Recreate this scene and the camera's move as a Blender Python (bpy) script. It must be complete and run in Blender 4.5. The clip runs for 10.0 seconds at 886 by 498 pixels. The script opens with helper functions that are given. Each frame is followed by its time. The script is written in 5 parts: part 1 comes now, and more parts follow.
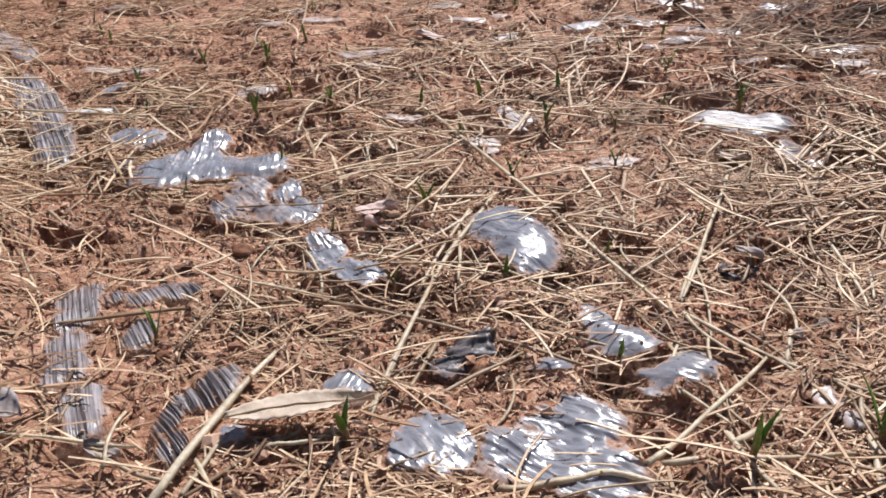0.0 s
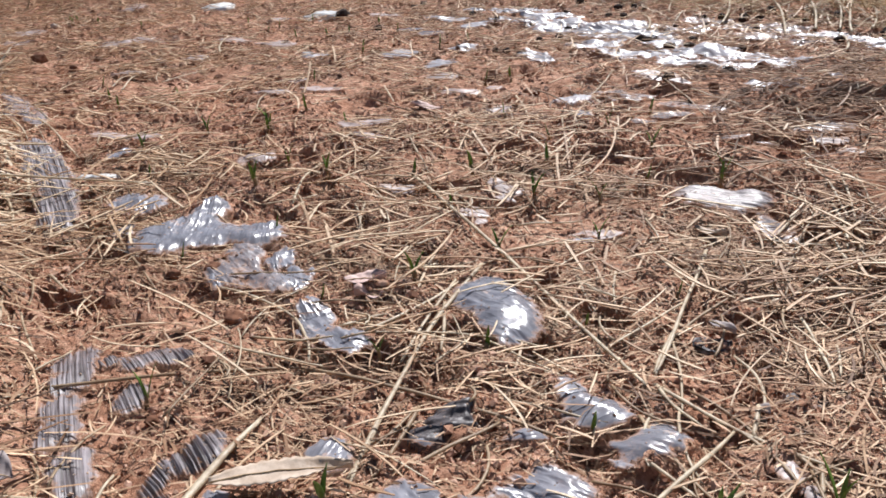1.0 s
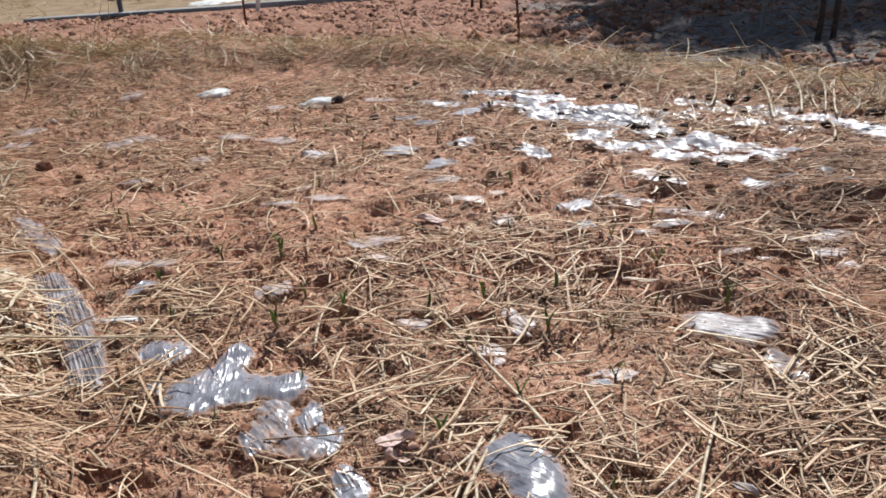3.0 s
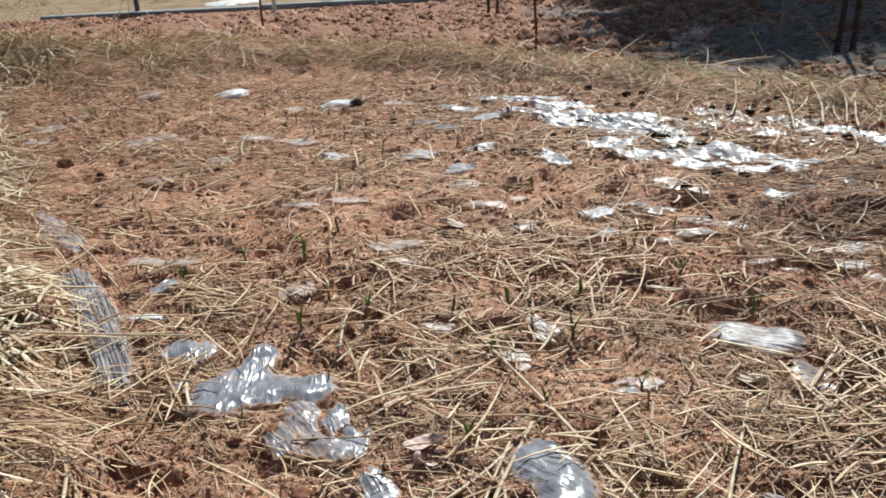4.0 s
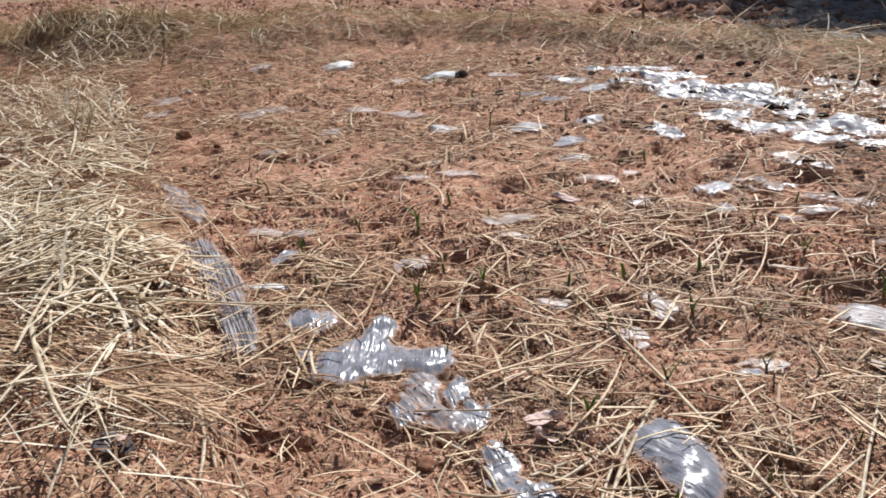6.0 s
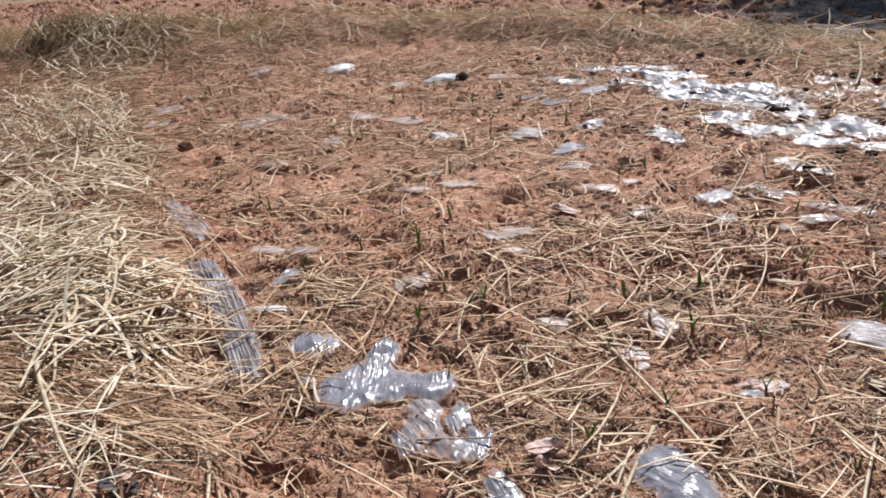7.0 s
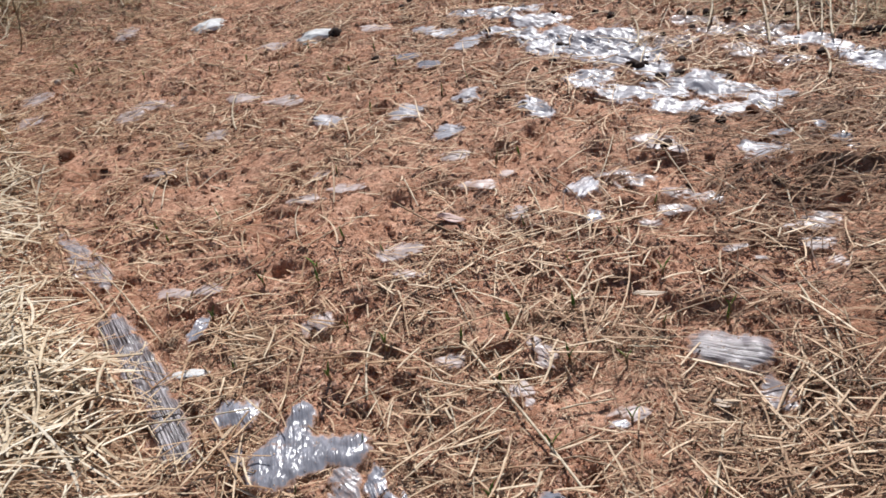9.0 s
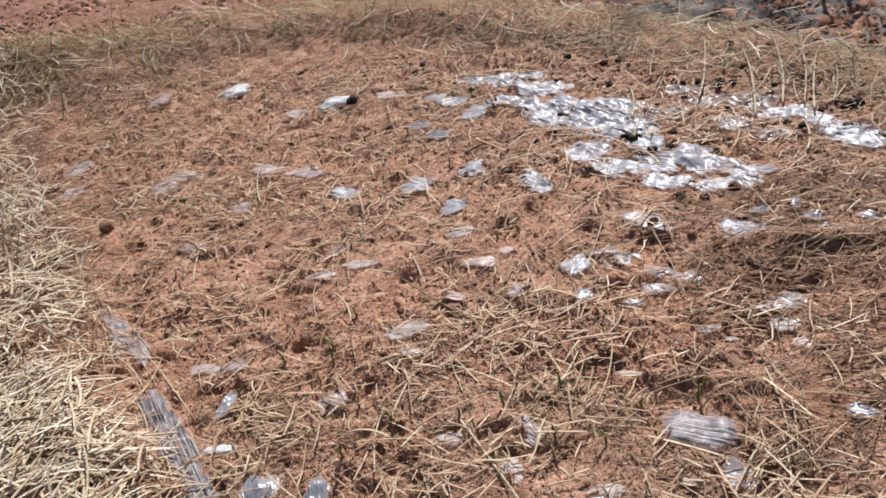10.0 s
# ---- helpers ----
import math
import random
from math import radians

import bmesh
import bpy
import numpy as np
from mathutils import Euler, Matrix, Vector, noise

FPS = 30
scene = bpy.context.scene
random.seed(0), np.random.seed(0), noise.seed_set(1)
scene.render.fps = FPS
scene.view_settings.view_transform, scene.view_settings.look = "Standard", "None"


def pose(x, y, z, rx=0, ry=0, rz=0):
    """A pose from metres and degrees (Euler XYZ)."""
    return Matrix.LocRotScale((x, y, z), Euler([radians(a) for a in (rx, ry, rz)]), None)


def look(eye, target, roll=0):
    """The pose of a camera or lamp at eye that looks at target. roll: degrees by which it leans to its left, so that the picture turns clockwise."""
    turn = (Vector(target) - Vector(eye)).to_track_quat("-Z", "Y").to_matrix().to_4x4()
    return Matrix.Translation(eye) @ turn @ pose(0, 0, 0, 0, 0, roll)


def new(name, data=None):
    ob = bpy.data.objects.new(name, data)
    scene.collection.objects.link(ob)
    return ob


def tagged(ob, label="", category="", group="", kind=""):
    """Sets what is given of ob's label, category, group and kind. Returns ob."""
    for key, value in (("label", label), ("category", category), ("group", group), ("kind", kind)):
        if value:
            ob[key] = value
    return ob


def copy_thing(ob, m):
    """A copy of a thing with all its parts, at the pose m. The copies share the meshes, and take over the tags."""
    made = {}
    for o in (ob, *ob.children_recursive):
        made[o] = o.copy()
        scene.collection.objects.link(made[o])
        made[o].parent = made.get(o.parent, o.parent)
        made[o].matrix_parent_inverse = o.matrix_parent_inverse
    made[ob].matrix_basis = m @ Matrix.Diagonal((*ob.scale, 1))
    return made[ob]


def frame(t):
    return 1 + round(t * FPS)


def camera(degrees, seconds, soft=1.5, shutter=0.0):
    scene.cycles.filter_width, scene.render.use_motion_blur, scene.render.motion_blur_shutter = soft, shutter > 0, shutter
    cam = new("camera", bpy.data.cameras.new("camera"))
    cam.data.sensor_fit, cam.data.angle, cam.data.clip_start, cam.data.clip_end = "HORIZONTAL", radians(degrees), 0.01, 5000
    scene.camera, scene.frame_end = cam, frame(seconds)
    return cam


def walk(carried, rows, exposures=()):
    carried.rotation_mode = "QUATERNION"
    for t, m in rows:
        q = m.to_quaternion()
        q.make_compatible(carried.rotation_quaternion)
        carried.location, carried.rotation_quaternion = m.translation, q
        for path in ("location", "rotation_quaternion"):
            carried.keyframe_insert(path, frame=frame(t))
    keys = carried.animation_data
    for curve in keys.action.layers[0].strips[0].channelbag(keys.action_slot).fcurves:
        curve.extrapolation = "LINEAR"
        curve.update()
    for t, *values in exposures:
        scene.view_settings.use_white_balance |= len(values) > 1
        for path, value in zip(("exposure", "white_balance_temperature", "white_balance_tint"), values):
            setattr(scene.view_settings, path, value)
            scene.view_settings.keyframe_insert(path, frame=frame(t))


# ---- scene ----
cam = camera(54.0, 10.0, 1.75)
PATH = [
    (0, (0.157, -0.3, 0.392), (-0.149, 1.459, -0.509), -3.5),
    (0.5, (0.189, -0.313, 0.372), (-0.11, 1.483, -0.456), -3.0),
    (1, (0.18, -0.322, 0.418), (-0.134, 1.493, -0.362), -2.6),
    (1.5, (0.168, -0.305, 0.497), (-0.152, 1.518, -0.26), -2.9),
    (2, (0.161, -0.299, 0.542), (-0.161, 1.534, -0.192), -4.0),
    (2.5, (0.155, -0.304, 0.562), (-0.154, 1.537, -0.158), -5.1),
    (2.7, (0.151, -0.304, 0.569), (-0.149, 1.54, -0.147), -4.9),
    (3.8, (0.124, -0.311, 0.585), (-0.17, 1.541, -0.109), -3.7),
    (4, (0.116, -0.311, 0.58), (-0.188, 1.538, -0.118), -3.5),
    (4.5, (0.094, -0.316, 0.58), (-0.271, 1.51, -0.15), -3.5),
    (5, (0.08, -0.318, 0.58), (-0.351, 1.486, -0.169), -3.7),
    (5.5, (0.078, -0.318, 0.587), (-0.403, 1.472, -0.163), -4.4),
    (5.7, (0.077, -0.321, 0.59), (-0.419, 1.466, -0.16), -4.6),
    (6.8, (0.091, -0.312, 0.618), (-0.439, 1.465, -0.131), -6.2),
    (7, (0.09, -0.303, 0.643), (-0.434, 1.466, -0.13), -6.4),
    (7.5, (0.086, -0.275, 0.737), (-0.374, 1.42, -0.219), -8.9),
    (8, (0.102, -0.256, 0.829), (-0.308, 1.387, -0.235), -9.8),
    (8.5, (0.119, -0.242, 0.908), (-0.22, 1.409, -0.169), -10.3),
    (9, (0.155, -0.245, 0.992), (-0.17, 1.398, -0.102), -11.2),
    (9.5, (0.193, -0.269, 1.12), (-0.172, 1.387, 0.06), -12.2),
    (10, (0.264, -0.305, 1.208), (-0.128, 1.345, 0.149), -13.2),
]
walk(cam, [(t, look(eye, target, roll)) for t, eye, target, roll in PATH], [(0.0, 0.32, 6250, 12), (2.5, 0.27, 6250, 12), (3.9, 0.25, 6250, 1), (4.5, 0.26, 6250, 4), (5.5, 0.27, 6250, 7), (7.0, 0.23, 6250, 11), (10.0, 0.12, 6250, 11)])

# ---- world and sun ----
SUN_UP, SUN_TURN = 45.0, 9.0
SUN_WAY = Vector((math.sin(radians(SUN_TURN)) * math.cos(radians(SUN_UP)),
                  math.cos(radians(SUN_TURN)) * math.cos(radians(SUN_UP)), math.sin(radians(SUN_UP))))
world = bpy.data.worlds.new("world")
scene.world = world
world.use_nodes = True
sky = world.node_tree.nodes.new("ShaderNodeTexSky")
sky.sky_type, sky.sun_disc = "NISHITA", False
sky.sun_elevation, sky.sun_rotation = radians(SUN_UP), radians(SUN_TURN)
world.node_tree.links.new(sky.outputs[0], world.node_tree.nodes["Background"].inputs[0])
world.node_tree.nodes["Background"].inputs[1].default_value = 0.05
sun = new("sun", bpy.data.lights.new("sun", "SUN"))
sun.data.energy, sun.data.angle, sun.data.color = 5.0, radians(0.53), (1.0, 0.97, 0.94)
sun.matrix_world = look(SUN_WAY * 20, (0, 0, 0))


# ---- noise over the plan ----
def lattice(i, j, s):
    h = (i * 374761393 + j * 668265263 + s * 97471111) & 0x7FFFFFFF
    h = ((h ^ (h >> 13)) * 1274126177) & 0x7FFFFFFF
    return ((h ^ (h >> 16)) & 0xFFFF) / 65535.0


def ripple(x, y, size, s=0):
    """Smooth noise from -1 to 1 with lumps of that size."""
    u, v = np.asarray(x, float) / size + 1000.37, np.asarray(y, float) / size + 1000.71
    i, j = np.floor(u).astype(np.int64), np.floor(v).astype(np.int64)
    u, v = u - i, v - j
    u, v = u * u * (3 - 2 * u), v * v * (3 - 2 * v)
    low = lattice(i, j, s) * (1 - u) + lattice(i + 1, j, s) * u
    high = lattice(i, j + 1, s) * (1 - u) + lattice(i + 1, j + 1, s) * u
    return 2 * (low * (1 - v) + high * v) - 1


def step(a, b, x):
    t = np.clip((np.asarray(x, float) - a) / (b - a), 0, 1)
    return t * t * (3 - 2 * t)


# ---- the lie of the land ----
def left_edge(y):
    """Where the straw cover beside the bed begins."""
    return -0.06 - 0.66 * np.asarray(y, float)


def ridge_line(x):
    """The crest of the straw bank behind the bed."""
    return 3.62 - 0.16 * step(-1.1, -1.9, x) - 0.29 * np.maximum(0, np.asarray(x, float) + 1.3) ** 1.8


def bank(x, y):
    """How much of the straw bank lies here, 0 to 1."""
    d = np.asarray(y) - ridge_line(x)
    wide = 0.25 + 0.1 * step(-1.2, -1.9, x) + 0.05 * ripple(x, y, 0.7, 4)
    return np.exp(-((d / wide) ** 2)) * step(-4.4, -3.2, x)


def beside(x, y):
    """0 on the bed, 1 under the straw beside it."""
    d = left_edge(y) - np.asarray(x) + 0.07 * ripple(x, y, 0.2, 5)
    return step(0.0, 0.28, d) * step(3.9, 3.3, y)


def behind(x, y):
    """0 on the bed, 1 on the dug field behind the bank."""
    return step(0.1, 0.4, np.asarray(y) - ridge_line(x))


def worked(x, y):
    """1 over the dug plot, 0 on the plain ground around it."""
    return step(3.0, 2.1, x) * step(-3.5, -2.7, x) * step(-0.5, -0.1, y)


def lie(x, y):
    """The height of the ground without its crumbs."""
    z = -0.034 * np.exp(-(((x - 0.25) / 0.5) ** 2 + ((y - 0.5) / 0.6) ** 2))
    near = step(8, 5, np.hypot(x, y)) * worked(x, y)
    z = z + near * (0.006 * ripple(x, y, 0.16, 1) + 0.004 * ripple(x, y, 0.07, 2))
    z = z + 0.045 * beside(x, y) * (1 - 0.6 * step(1.0, 1.6, y)) * (1 + 0.4 * ripple(x, y, 0.25, 6))
    z = z + (0.15 - 0.08 * step(-1.8, -1.0, x) - 0.035 * step(-0.4, 0.6, x)) * bank(x, y) * (1 + 0.35 * ripple(x, y, 0.3, 7))
    z = z + 0.032 * np.exp(-(((y - 1.43 - 0.04 * ripple(x, y, 0.12, 17)) / 0.035) ** 2)) * step(0.45, 0.6, x)
    dug = behind(x, y)
    z = z + dug * (0.02 * ripple(x, y, 0.35, 8) + 0.012 * ripple(x, y, 0.12, 9)) * step(6.9, 6.6, y)
    return z


def crusted(x, y):
    """1 where rain has left a smooth pale crust, 0 on loose crumbs."""
    return step(0.1, 0.5, ripple(x, y, 0.17, 50) + 0.35 * ripple(x, y, 0.05, 51)) * step(2.4, 1.6, y)


def lumps(x, y):
    """The larger lumps of the bed."""
    return (0.018 * np.abs(ripple(x, y, 0.055, 10)) + 0.009 * ripple(x, y, 0.03, 11) - 0.006) * (0.72 + 0.4 * ripple(x, y, 0.2, 14)) * (1 - 0.7 * crusted(x, y))


def height(x, y):
    """The height of the ground with lumps and crumbs."""
    loose = 1 - 0.55 * crusted(x, y)
    fine = 0.0056 * np.abs(ripple(x, y, 0.016, 12)) + 0.0036 * ripple(x, y, 0.011, 13) - 0.003
    fine = fine - 0.02 * step(0.22, 0.55, ripple(x, y, 0.075, 40) + 0.4 * ripple(x, y, 0.025, 41)) * step(3.2, 2.8, y)
    clods = behind(x, y) * step(6.9, 6.6, y) * (0.012 * np.abs(ripple(x, y, 0.06, 15)) + 0.008 * ripple(x, y, 0.035, 16))
    return lie(x, y) + (lumps(x, y) + fine * loose) * step(9, 5, np.hypot(x, y)) * worked(x, y) + clods


# ---- materials ----
def material(name, rough=0.8, metal=0.0, spec=0.3):
    m = bpy.data.materials.new(name)
    m.use_nodes = True
    tree = m.node_tree
    bsdf = tree.nodes["Principled BSDF"]
    bsdf.inputs["Roughness"].default_value = rough
    bsdf.inputs["Metallic"].default_value = metal
    bsdf.inputs["Specular IOR Level"].default_value = spec
    return m, tree, bsdf


def node(tree, kind, **values):
    n = tree.nodes.new(kind)
    for key, value in values.items():
        n.inputs[key.replace("_", " ")].default_value = value
    return n


def grain(tree, scale, detail=4.0, rough=0.6, stretch=None):
    coord = tree.nodes.new("ShaderNodeTexCoord")
    n = node(tree, "ShaderNodeTexNoise", Scale=scale, Detail=detail, Roughness=rough)
    if stretch:
        mapping = node(tree, "ShaderNodeMapping", Scale=stretch)
        tree.links.new(coord.outputs["Object"], mapping.inputs["Vector"])
        tree.links.new(mapping.outputs[0], n.inputs["Vector"])
    else:
        tree.links.new(coord.outputs["Object"], n.inputs["Vector"])
    return n.outputs["Fac"]


def ramp(tree, fac, *stops):
    r = tree.nodes.new("ShaderNodeValToRGB")
    tree.links.new(fac, r.inputs[0])
    marks = r.color_ramp.elements
    while len(marks) < len(stops):
        marks.new(0.5)
    for mark, (place, colour) in zip(marks, stops):
        mark.position, mark.color = place, (*colour, 1)
    return r.outputs[0]


def blend(tree, fac, a, b, how="MIX"):
    m = tree.nodes.new("ShaderNodeMix")
    m.data_type, m.blend_type = "RGBA", how
    for value, slot in ((fac, 0), (a, 6), (b, 7)):
        if isinstance(value, (int, float)):
            m.inputs[slot].default_value = value
        elif isinstance(value, tuple):
            m.inputs[slot].default_value = (*value, 1)
        else:
            tree.links.new(value, m.inputs[slot])
    return m.outputs[2]


def let_through(tree, bsdf, colour, share):
    """Lets some light shine through a thin dry thing."""
    glow = tree.nodes.new("ShaderNodeBsdfTranslucent")
    mix = node(tree, "ShaderNodeMixShader")
    mix.inputs[0].default_value = share
    tree.links.new(colour, glow.inputs["Color"])
    tree.links.new(bsdf.outputs[0], mix.inputs[1])
    tree.links.new(glow.outputs[0], mix.inputs[2])
    tree.links.new(mix.outputs[0], tree.nodes["Material Output"].inputs["Surface"])


def relief(tree, bsdf, fac, strength, distance):
    b = node(tree, "ShaderNodeBump", Strength=strength, Distance=distance)
    tree.links.new(fac, b.inputs["Height"])
    tree.links.new(b.outputs[0], bsdf.inputs["Normal"])


def soil_colours(tree):
    """Tan to red-brown soil with pale dry crusts, at three scales."""
    fine = ramp(tree, grain(tree, 90, 6, 0.7), (0.28, (0.15, 0.07, 0.044)), (0.5, (0.51, 0.28, 0.178)), (0.72, (0.77, 0.52, 0.378)))
    patch = ramp(tree, grain(tree, 7, 3), (0.38, (0.82, 0.75, 0.71)), (0.62, (1.12, 1.12, 1.14)))
    return blend(tree, 1.0, fine, patch, "MULTIPLY")


def make_ground():
    m, tree, bsdf = material("bed_soil", 0.92, 0, 0.15)
    bed = soil_colours(tree)
    dug = ramp(tree, grain(tree, 22, 6, 0.7), (0.3, (0.15, 0.068, 0.043)), (0.5, (0.30, 0.15, 0.098)), (0.72, (0.47, 0.28, 0.20)))
    dry = ramp(tree, grain(tree, 4, 7, 0.75), (0.3, (0.13, 0.085, 0.05)), (0.48, (0.27, 0.185, 0.11)), (0.66, (0.40, 0.30, 0.19)))
    litter = ramp(tree, grain(tree, 16, 6, 0.75), (0.3, (0.11, 0.095, 0.09)), (0.55, (0.24, 0.205, 0.185)), (0.75, (0.42, 0.36, 0.31)))
    colour = bed
    for name, other in (("dug", dug), ("litter", litter), ("dry", dry)):
        a = tree.nodes.new("ShaderNodeAttribute")
        a.attribute_name = name
        colour = blend(tree, a.outputs["Fac"], colour, other)
    tree.links.new(colour, bsdf.inputs["Base Color"])
    relief(tree, bsdf, grain(tree, 170, 7, 0.72), 0.9, 0.0055)
    return m


def make_straw(name, dark, mid, pale, rough=0.5, through_it=0):
    m, tree, bsdf = material(name, rough, 0, 0.22)
    geo = tree.nodes.new("ShaderNodeNewGeometry")
    tint = ramp(tree, geo.outputs["Random Per Island"], (0.0, dark), (0.45, mid), (1.0, pale))
    wear = ramp(tree, grain(tree, 70, 4, 0.7), (0.3, (0.62, 0.56, 0.5)), (0.62, (1.08, 1.06, 1.04)))
    colour = blend(tree, 1.0, tint, wear, "MULTIPLY")
    tree.links.new(colour, bsdf.inputs["Base Color"])
    relief(tree, bsdf, grain(tree, 900, 2), 0.25, 0.001)
    if through_it:
        let_through(tree, bsdf, colour, through_it)
    return m


def make_stalk(name, dark, pale):
    m, tree, bsdf = material(name, 0.45, 0, 0.4)
    info = tree.nodes.new("ShaderNodeObjectInfo")
    tint = ramp(tree, info.outputs["Random"], (0.0, dark), (1.0, pale))
    wear = ramp(tree, grain(tree, 45, 5, 0.7), (0.32, (0.6, 0.5, 0.42)), (0.58, (1.05, 1.04, 1.02)))
    colour = blend(tree, 1.0, tint, wear, "MULTIPLY")
    tree.links.new(colour, bsdf.inputs["Base Color"])
    relief(tree, bsdf, grain(tree, 500, 3), 0.4, 0.001)
    let_through(tree, bsdf, colour, 0.3)
    return m


def make_film(name, tone, dust, see, rough=0.26, streak=(9, 420, 60), depth=0.5, shaded_folds=False):
    """Thin plastic with fine streaks: see is how much of the soil shows through it; soil lies on it in patches and along its buried edges."""
    m, tree, bsdf = material(name, rough, 0.0, 0.65)
    sheet = ramp(tree, grain(tree, 1.0, 4, 0.6, (20, 70, 20)), (0.3, tuple(0.68 * c for c in tone)), (0.7, tuple(1.22 * c for c in tone)))
    # pleats: shade of the grooves and brighter ridges put into the colour as streaks
    if shaded_folds:
        fold_shade = ramp(tree, grain(tree, 1.0, 3, 0.6, streak), (0.42, (0.3, 0.27, 0.26)), (0.6, (1.35, 1.32, 1.32)))
        sheet = blend(tree, 1.0, sheet, fold_shade, "MULTIPLY")
    buried = tree.nodes.new("ShaderNodeAttribute")
    buried.attribute_name = "soil"
    more = tree.nodes.new("ShaderNodeMath")
    more.operation = "MULTIPLY_ADD"
    tree.links.new(buried.outputs["Fac"], more.inputs[0])
    more.inputs[1].default_value = 0.36
    tree.links.new(grain(tree, 38, 7, 0.72), more.inputs[2])
    mask = ramp(tree, more.outputs[0], (dust, (0, 0, 0)), (dust + 0.15, (1, 1, 1)))
    tree.links.new(blend(tree, mask, sheet, blend(tree, 0.3, soil_colours(tree), (0.50, 0.36, 0.27))), bsdf.inputs["Base Color"])
    gloss = ramp(tree, grain(tree, 90, 3), (0.3, (rough * 0.75,) * 3), (0.7, (rough * 1.4,) * 3))
    tree.links.new(blend(tree, mask, gloss, (0.9, 0.9, 0.9)), bsdf.inputs["Roughness"])
    tree.links.new(blend(tree, mask, (0.5,) * 3, (0.1,) * 3), bsdf.inputs["Specular IOR Level"])
    relief(tree, bsdf, grain(tree, 1.0, 4, 0.6, streak), depth, 0.0017)
    clear = tree.nodes.new("ShaderNodeBsdfTransparent")
    mix = tree.nodes.new("ShaderNodeMixShader")
    body = ramp(tree, grain(tree, 26, 5, 0.7), (0.34, (1 - see,) * 3), (0.6, (1 - 0.45 * see,) * 3))
    under = ramp(tree, more.outputs[0], (dust + 0.09, (0, 0, 0)), (dust + 0.2, (1, 1, 1)))
    tree.links.new(blend(tree, under, body, (0.0, 0.0, 0.0)), mix.inputs[0])
    tree.links.new(clear.outputs[0], mix.inputs[1])
    tree.links.new(bsdf.outputs[0], mix.inputs[2])
    tree.links.new(mix.outputs[0], tree.nodes["Material Output"].inputs["Surface"])
    return m


def make_plain(name, dark, light, scale, rough=0.8, bump=0.4, depth=0.002, spec=0.3, metal=0.0, through_it=0.0):
    m, tree, bsdf = material(name, rough, metal, spec)
    fine = ramp(tree, grain(tree, scale, 6, 0.68), (0.3, dark), (0.7, light))
    wide = ramp(tree, grain(tree, scale * 0.17, 3), (0.35, (0.82, 0.8, 0.78)), (0.65, (1.08, 1.08, 1.08)))
    colour = blend(tree, 1.0, fine, wide, "MULTIPLY")
    tree.links.new(colour, bsdf.inputs["Base Color"])
    relief(tree, bsdf, grain(tree, scale * 2.5, 4), bump, depth)
    if through_it:
        let_through(tree, bsdf, colour, through_it)
    return m


GROUND = make_ground()
LITTER = make_straw("bed_straw", (0.12, 0.06, 0.032), (0.44, 0.265, 0.155), (0.84, 0.63, 0.42), 0.6)
BED_STRAW = make_straw("broad_straw", (0.38, 0.225, 0.125), (0.70, 0.495, 0.315), (0.94, 0.79, 0.575), 0.55, 0.1)
CHAFF = make_straw("chaff", (0.19, 0.10, 0.056), (0.50, 0.32, 0.20), (0.82, 0.64, 0.45), 0.7)
DEAD_STRAW = make_straw("dead_straw", (0.07, 0.04, 0.024), (0.23, 0.13, 0.074), (0.47, 0.315, 0.2), 0.75)
COVER = make_straw("cover_straw", (0.50, 0.37, 0.24), (0.84, 0.71, 0.515), (0.97, 0.895, 0.735), 0.55, 0.12)
BANK = make_straw("bank_straw", (0.28, 0.205, 0.11), (0.58, 0.46, 0.275), (0.88, 0.765, 0.53), 0.6, 0.4)
PALE = make_stalk("pale_stalk", (0.64, 0.52, 0.36), (0.86, 0.77, 0.59))
TAN = make_stalk("tan_stalk", (0.38, 0.26, 0.155), (0.62, 0.48, 0.32))
FILM = make_film("grey_film", (0.27, 0.272, 0.305), 0.60, 0.2, 0.21, (16, 260, 60), 0.5)
FILM_CLEAR = make_film("hazy_film", (0.62, 0.52, 0.49), 0.60, 0.55, 0.4, depth=0.25)
FILM_SOILED = make_film("soiled_film", (0.32, 0.295, 0.305), 0.50, 0.34, 0.21, (16, 260, 60), 0.5)
FILM_BRIGHT = make_film("shiny_film", (0.47, 0.46, 0.49), 0.67, 0.32, 0.33, (14, 300, 60), 0.6)
FILM_DUSTY = make_film("dusty_film", (0.46, 0.41, 0.40), 0.55, 0.6, 0.22, (14, 300, 60), 1.0)
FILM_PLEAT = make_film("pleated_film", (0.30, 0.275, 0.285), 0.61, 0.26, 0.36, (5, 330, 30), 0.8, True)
FILM_GRIT = make_straw("film_grit", (0.30, 0.17, 0.11), (0.52, 0.35, 0.25), (0.74, 0.58, 0.46), 0.95, 0)
CRUMB = make_straw("soil_crumbs", (0.16, 0.076, 0.048), (0.49, 0.275, 0.185), (0.72, 0.495, 0.375), 0.95, 0)
DUG_CRUMB = make_straw("dug_crumbs", (0.17, 0.078, 0.05), (0.32, 0.16, 0.105), (0.50, 0.30, 0.21), 0.95, 0)
DARK_CLOD = make_plain("dark_clod", (0.022, 0.014, 0.011), (0.075, 0.045, 0.032), 90, 0.95)
BROWN_CLOD = make_plain("brown_clod", (0.13, 0.055, 0.032), (0.31, 0.15, 0.085), 90, 0.95)
STONE = make_plain("pebble", (0.42, 0.33, 0.27), (0.72, 0.64, 0.57), 80, 0.7)
LEAF_PALE = make_plain("pale_dead_leaf", (0.46, 0.34, 0.24), (0.74, 0.62, 0.5), 70, 0.6, through_it=0.08)
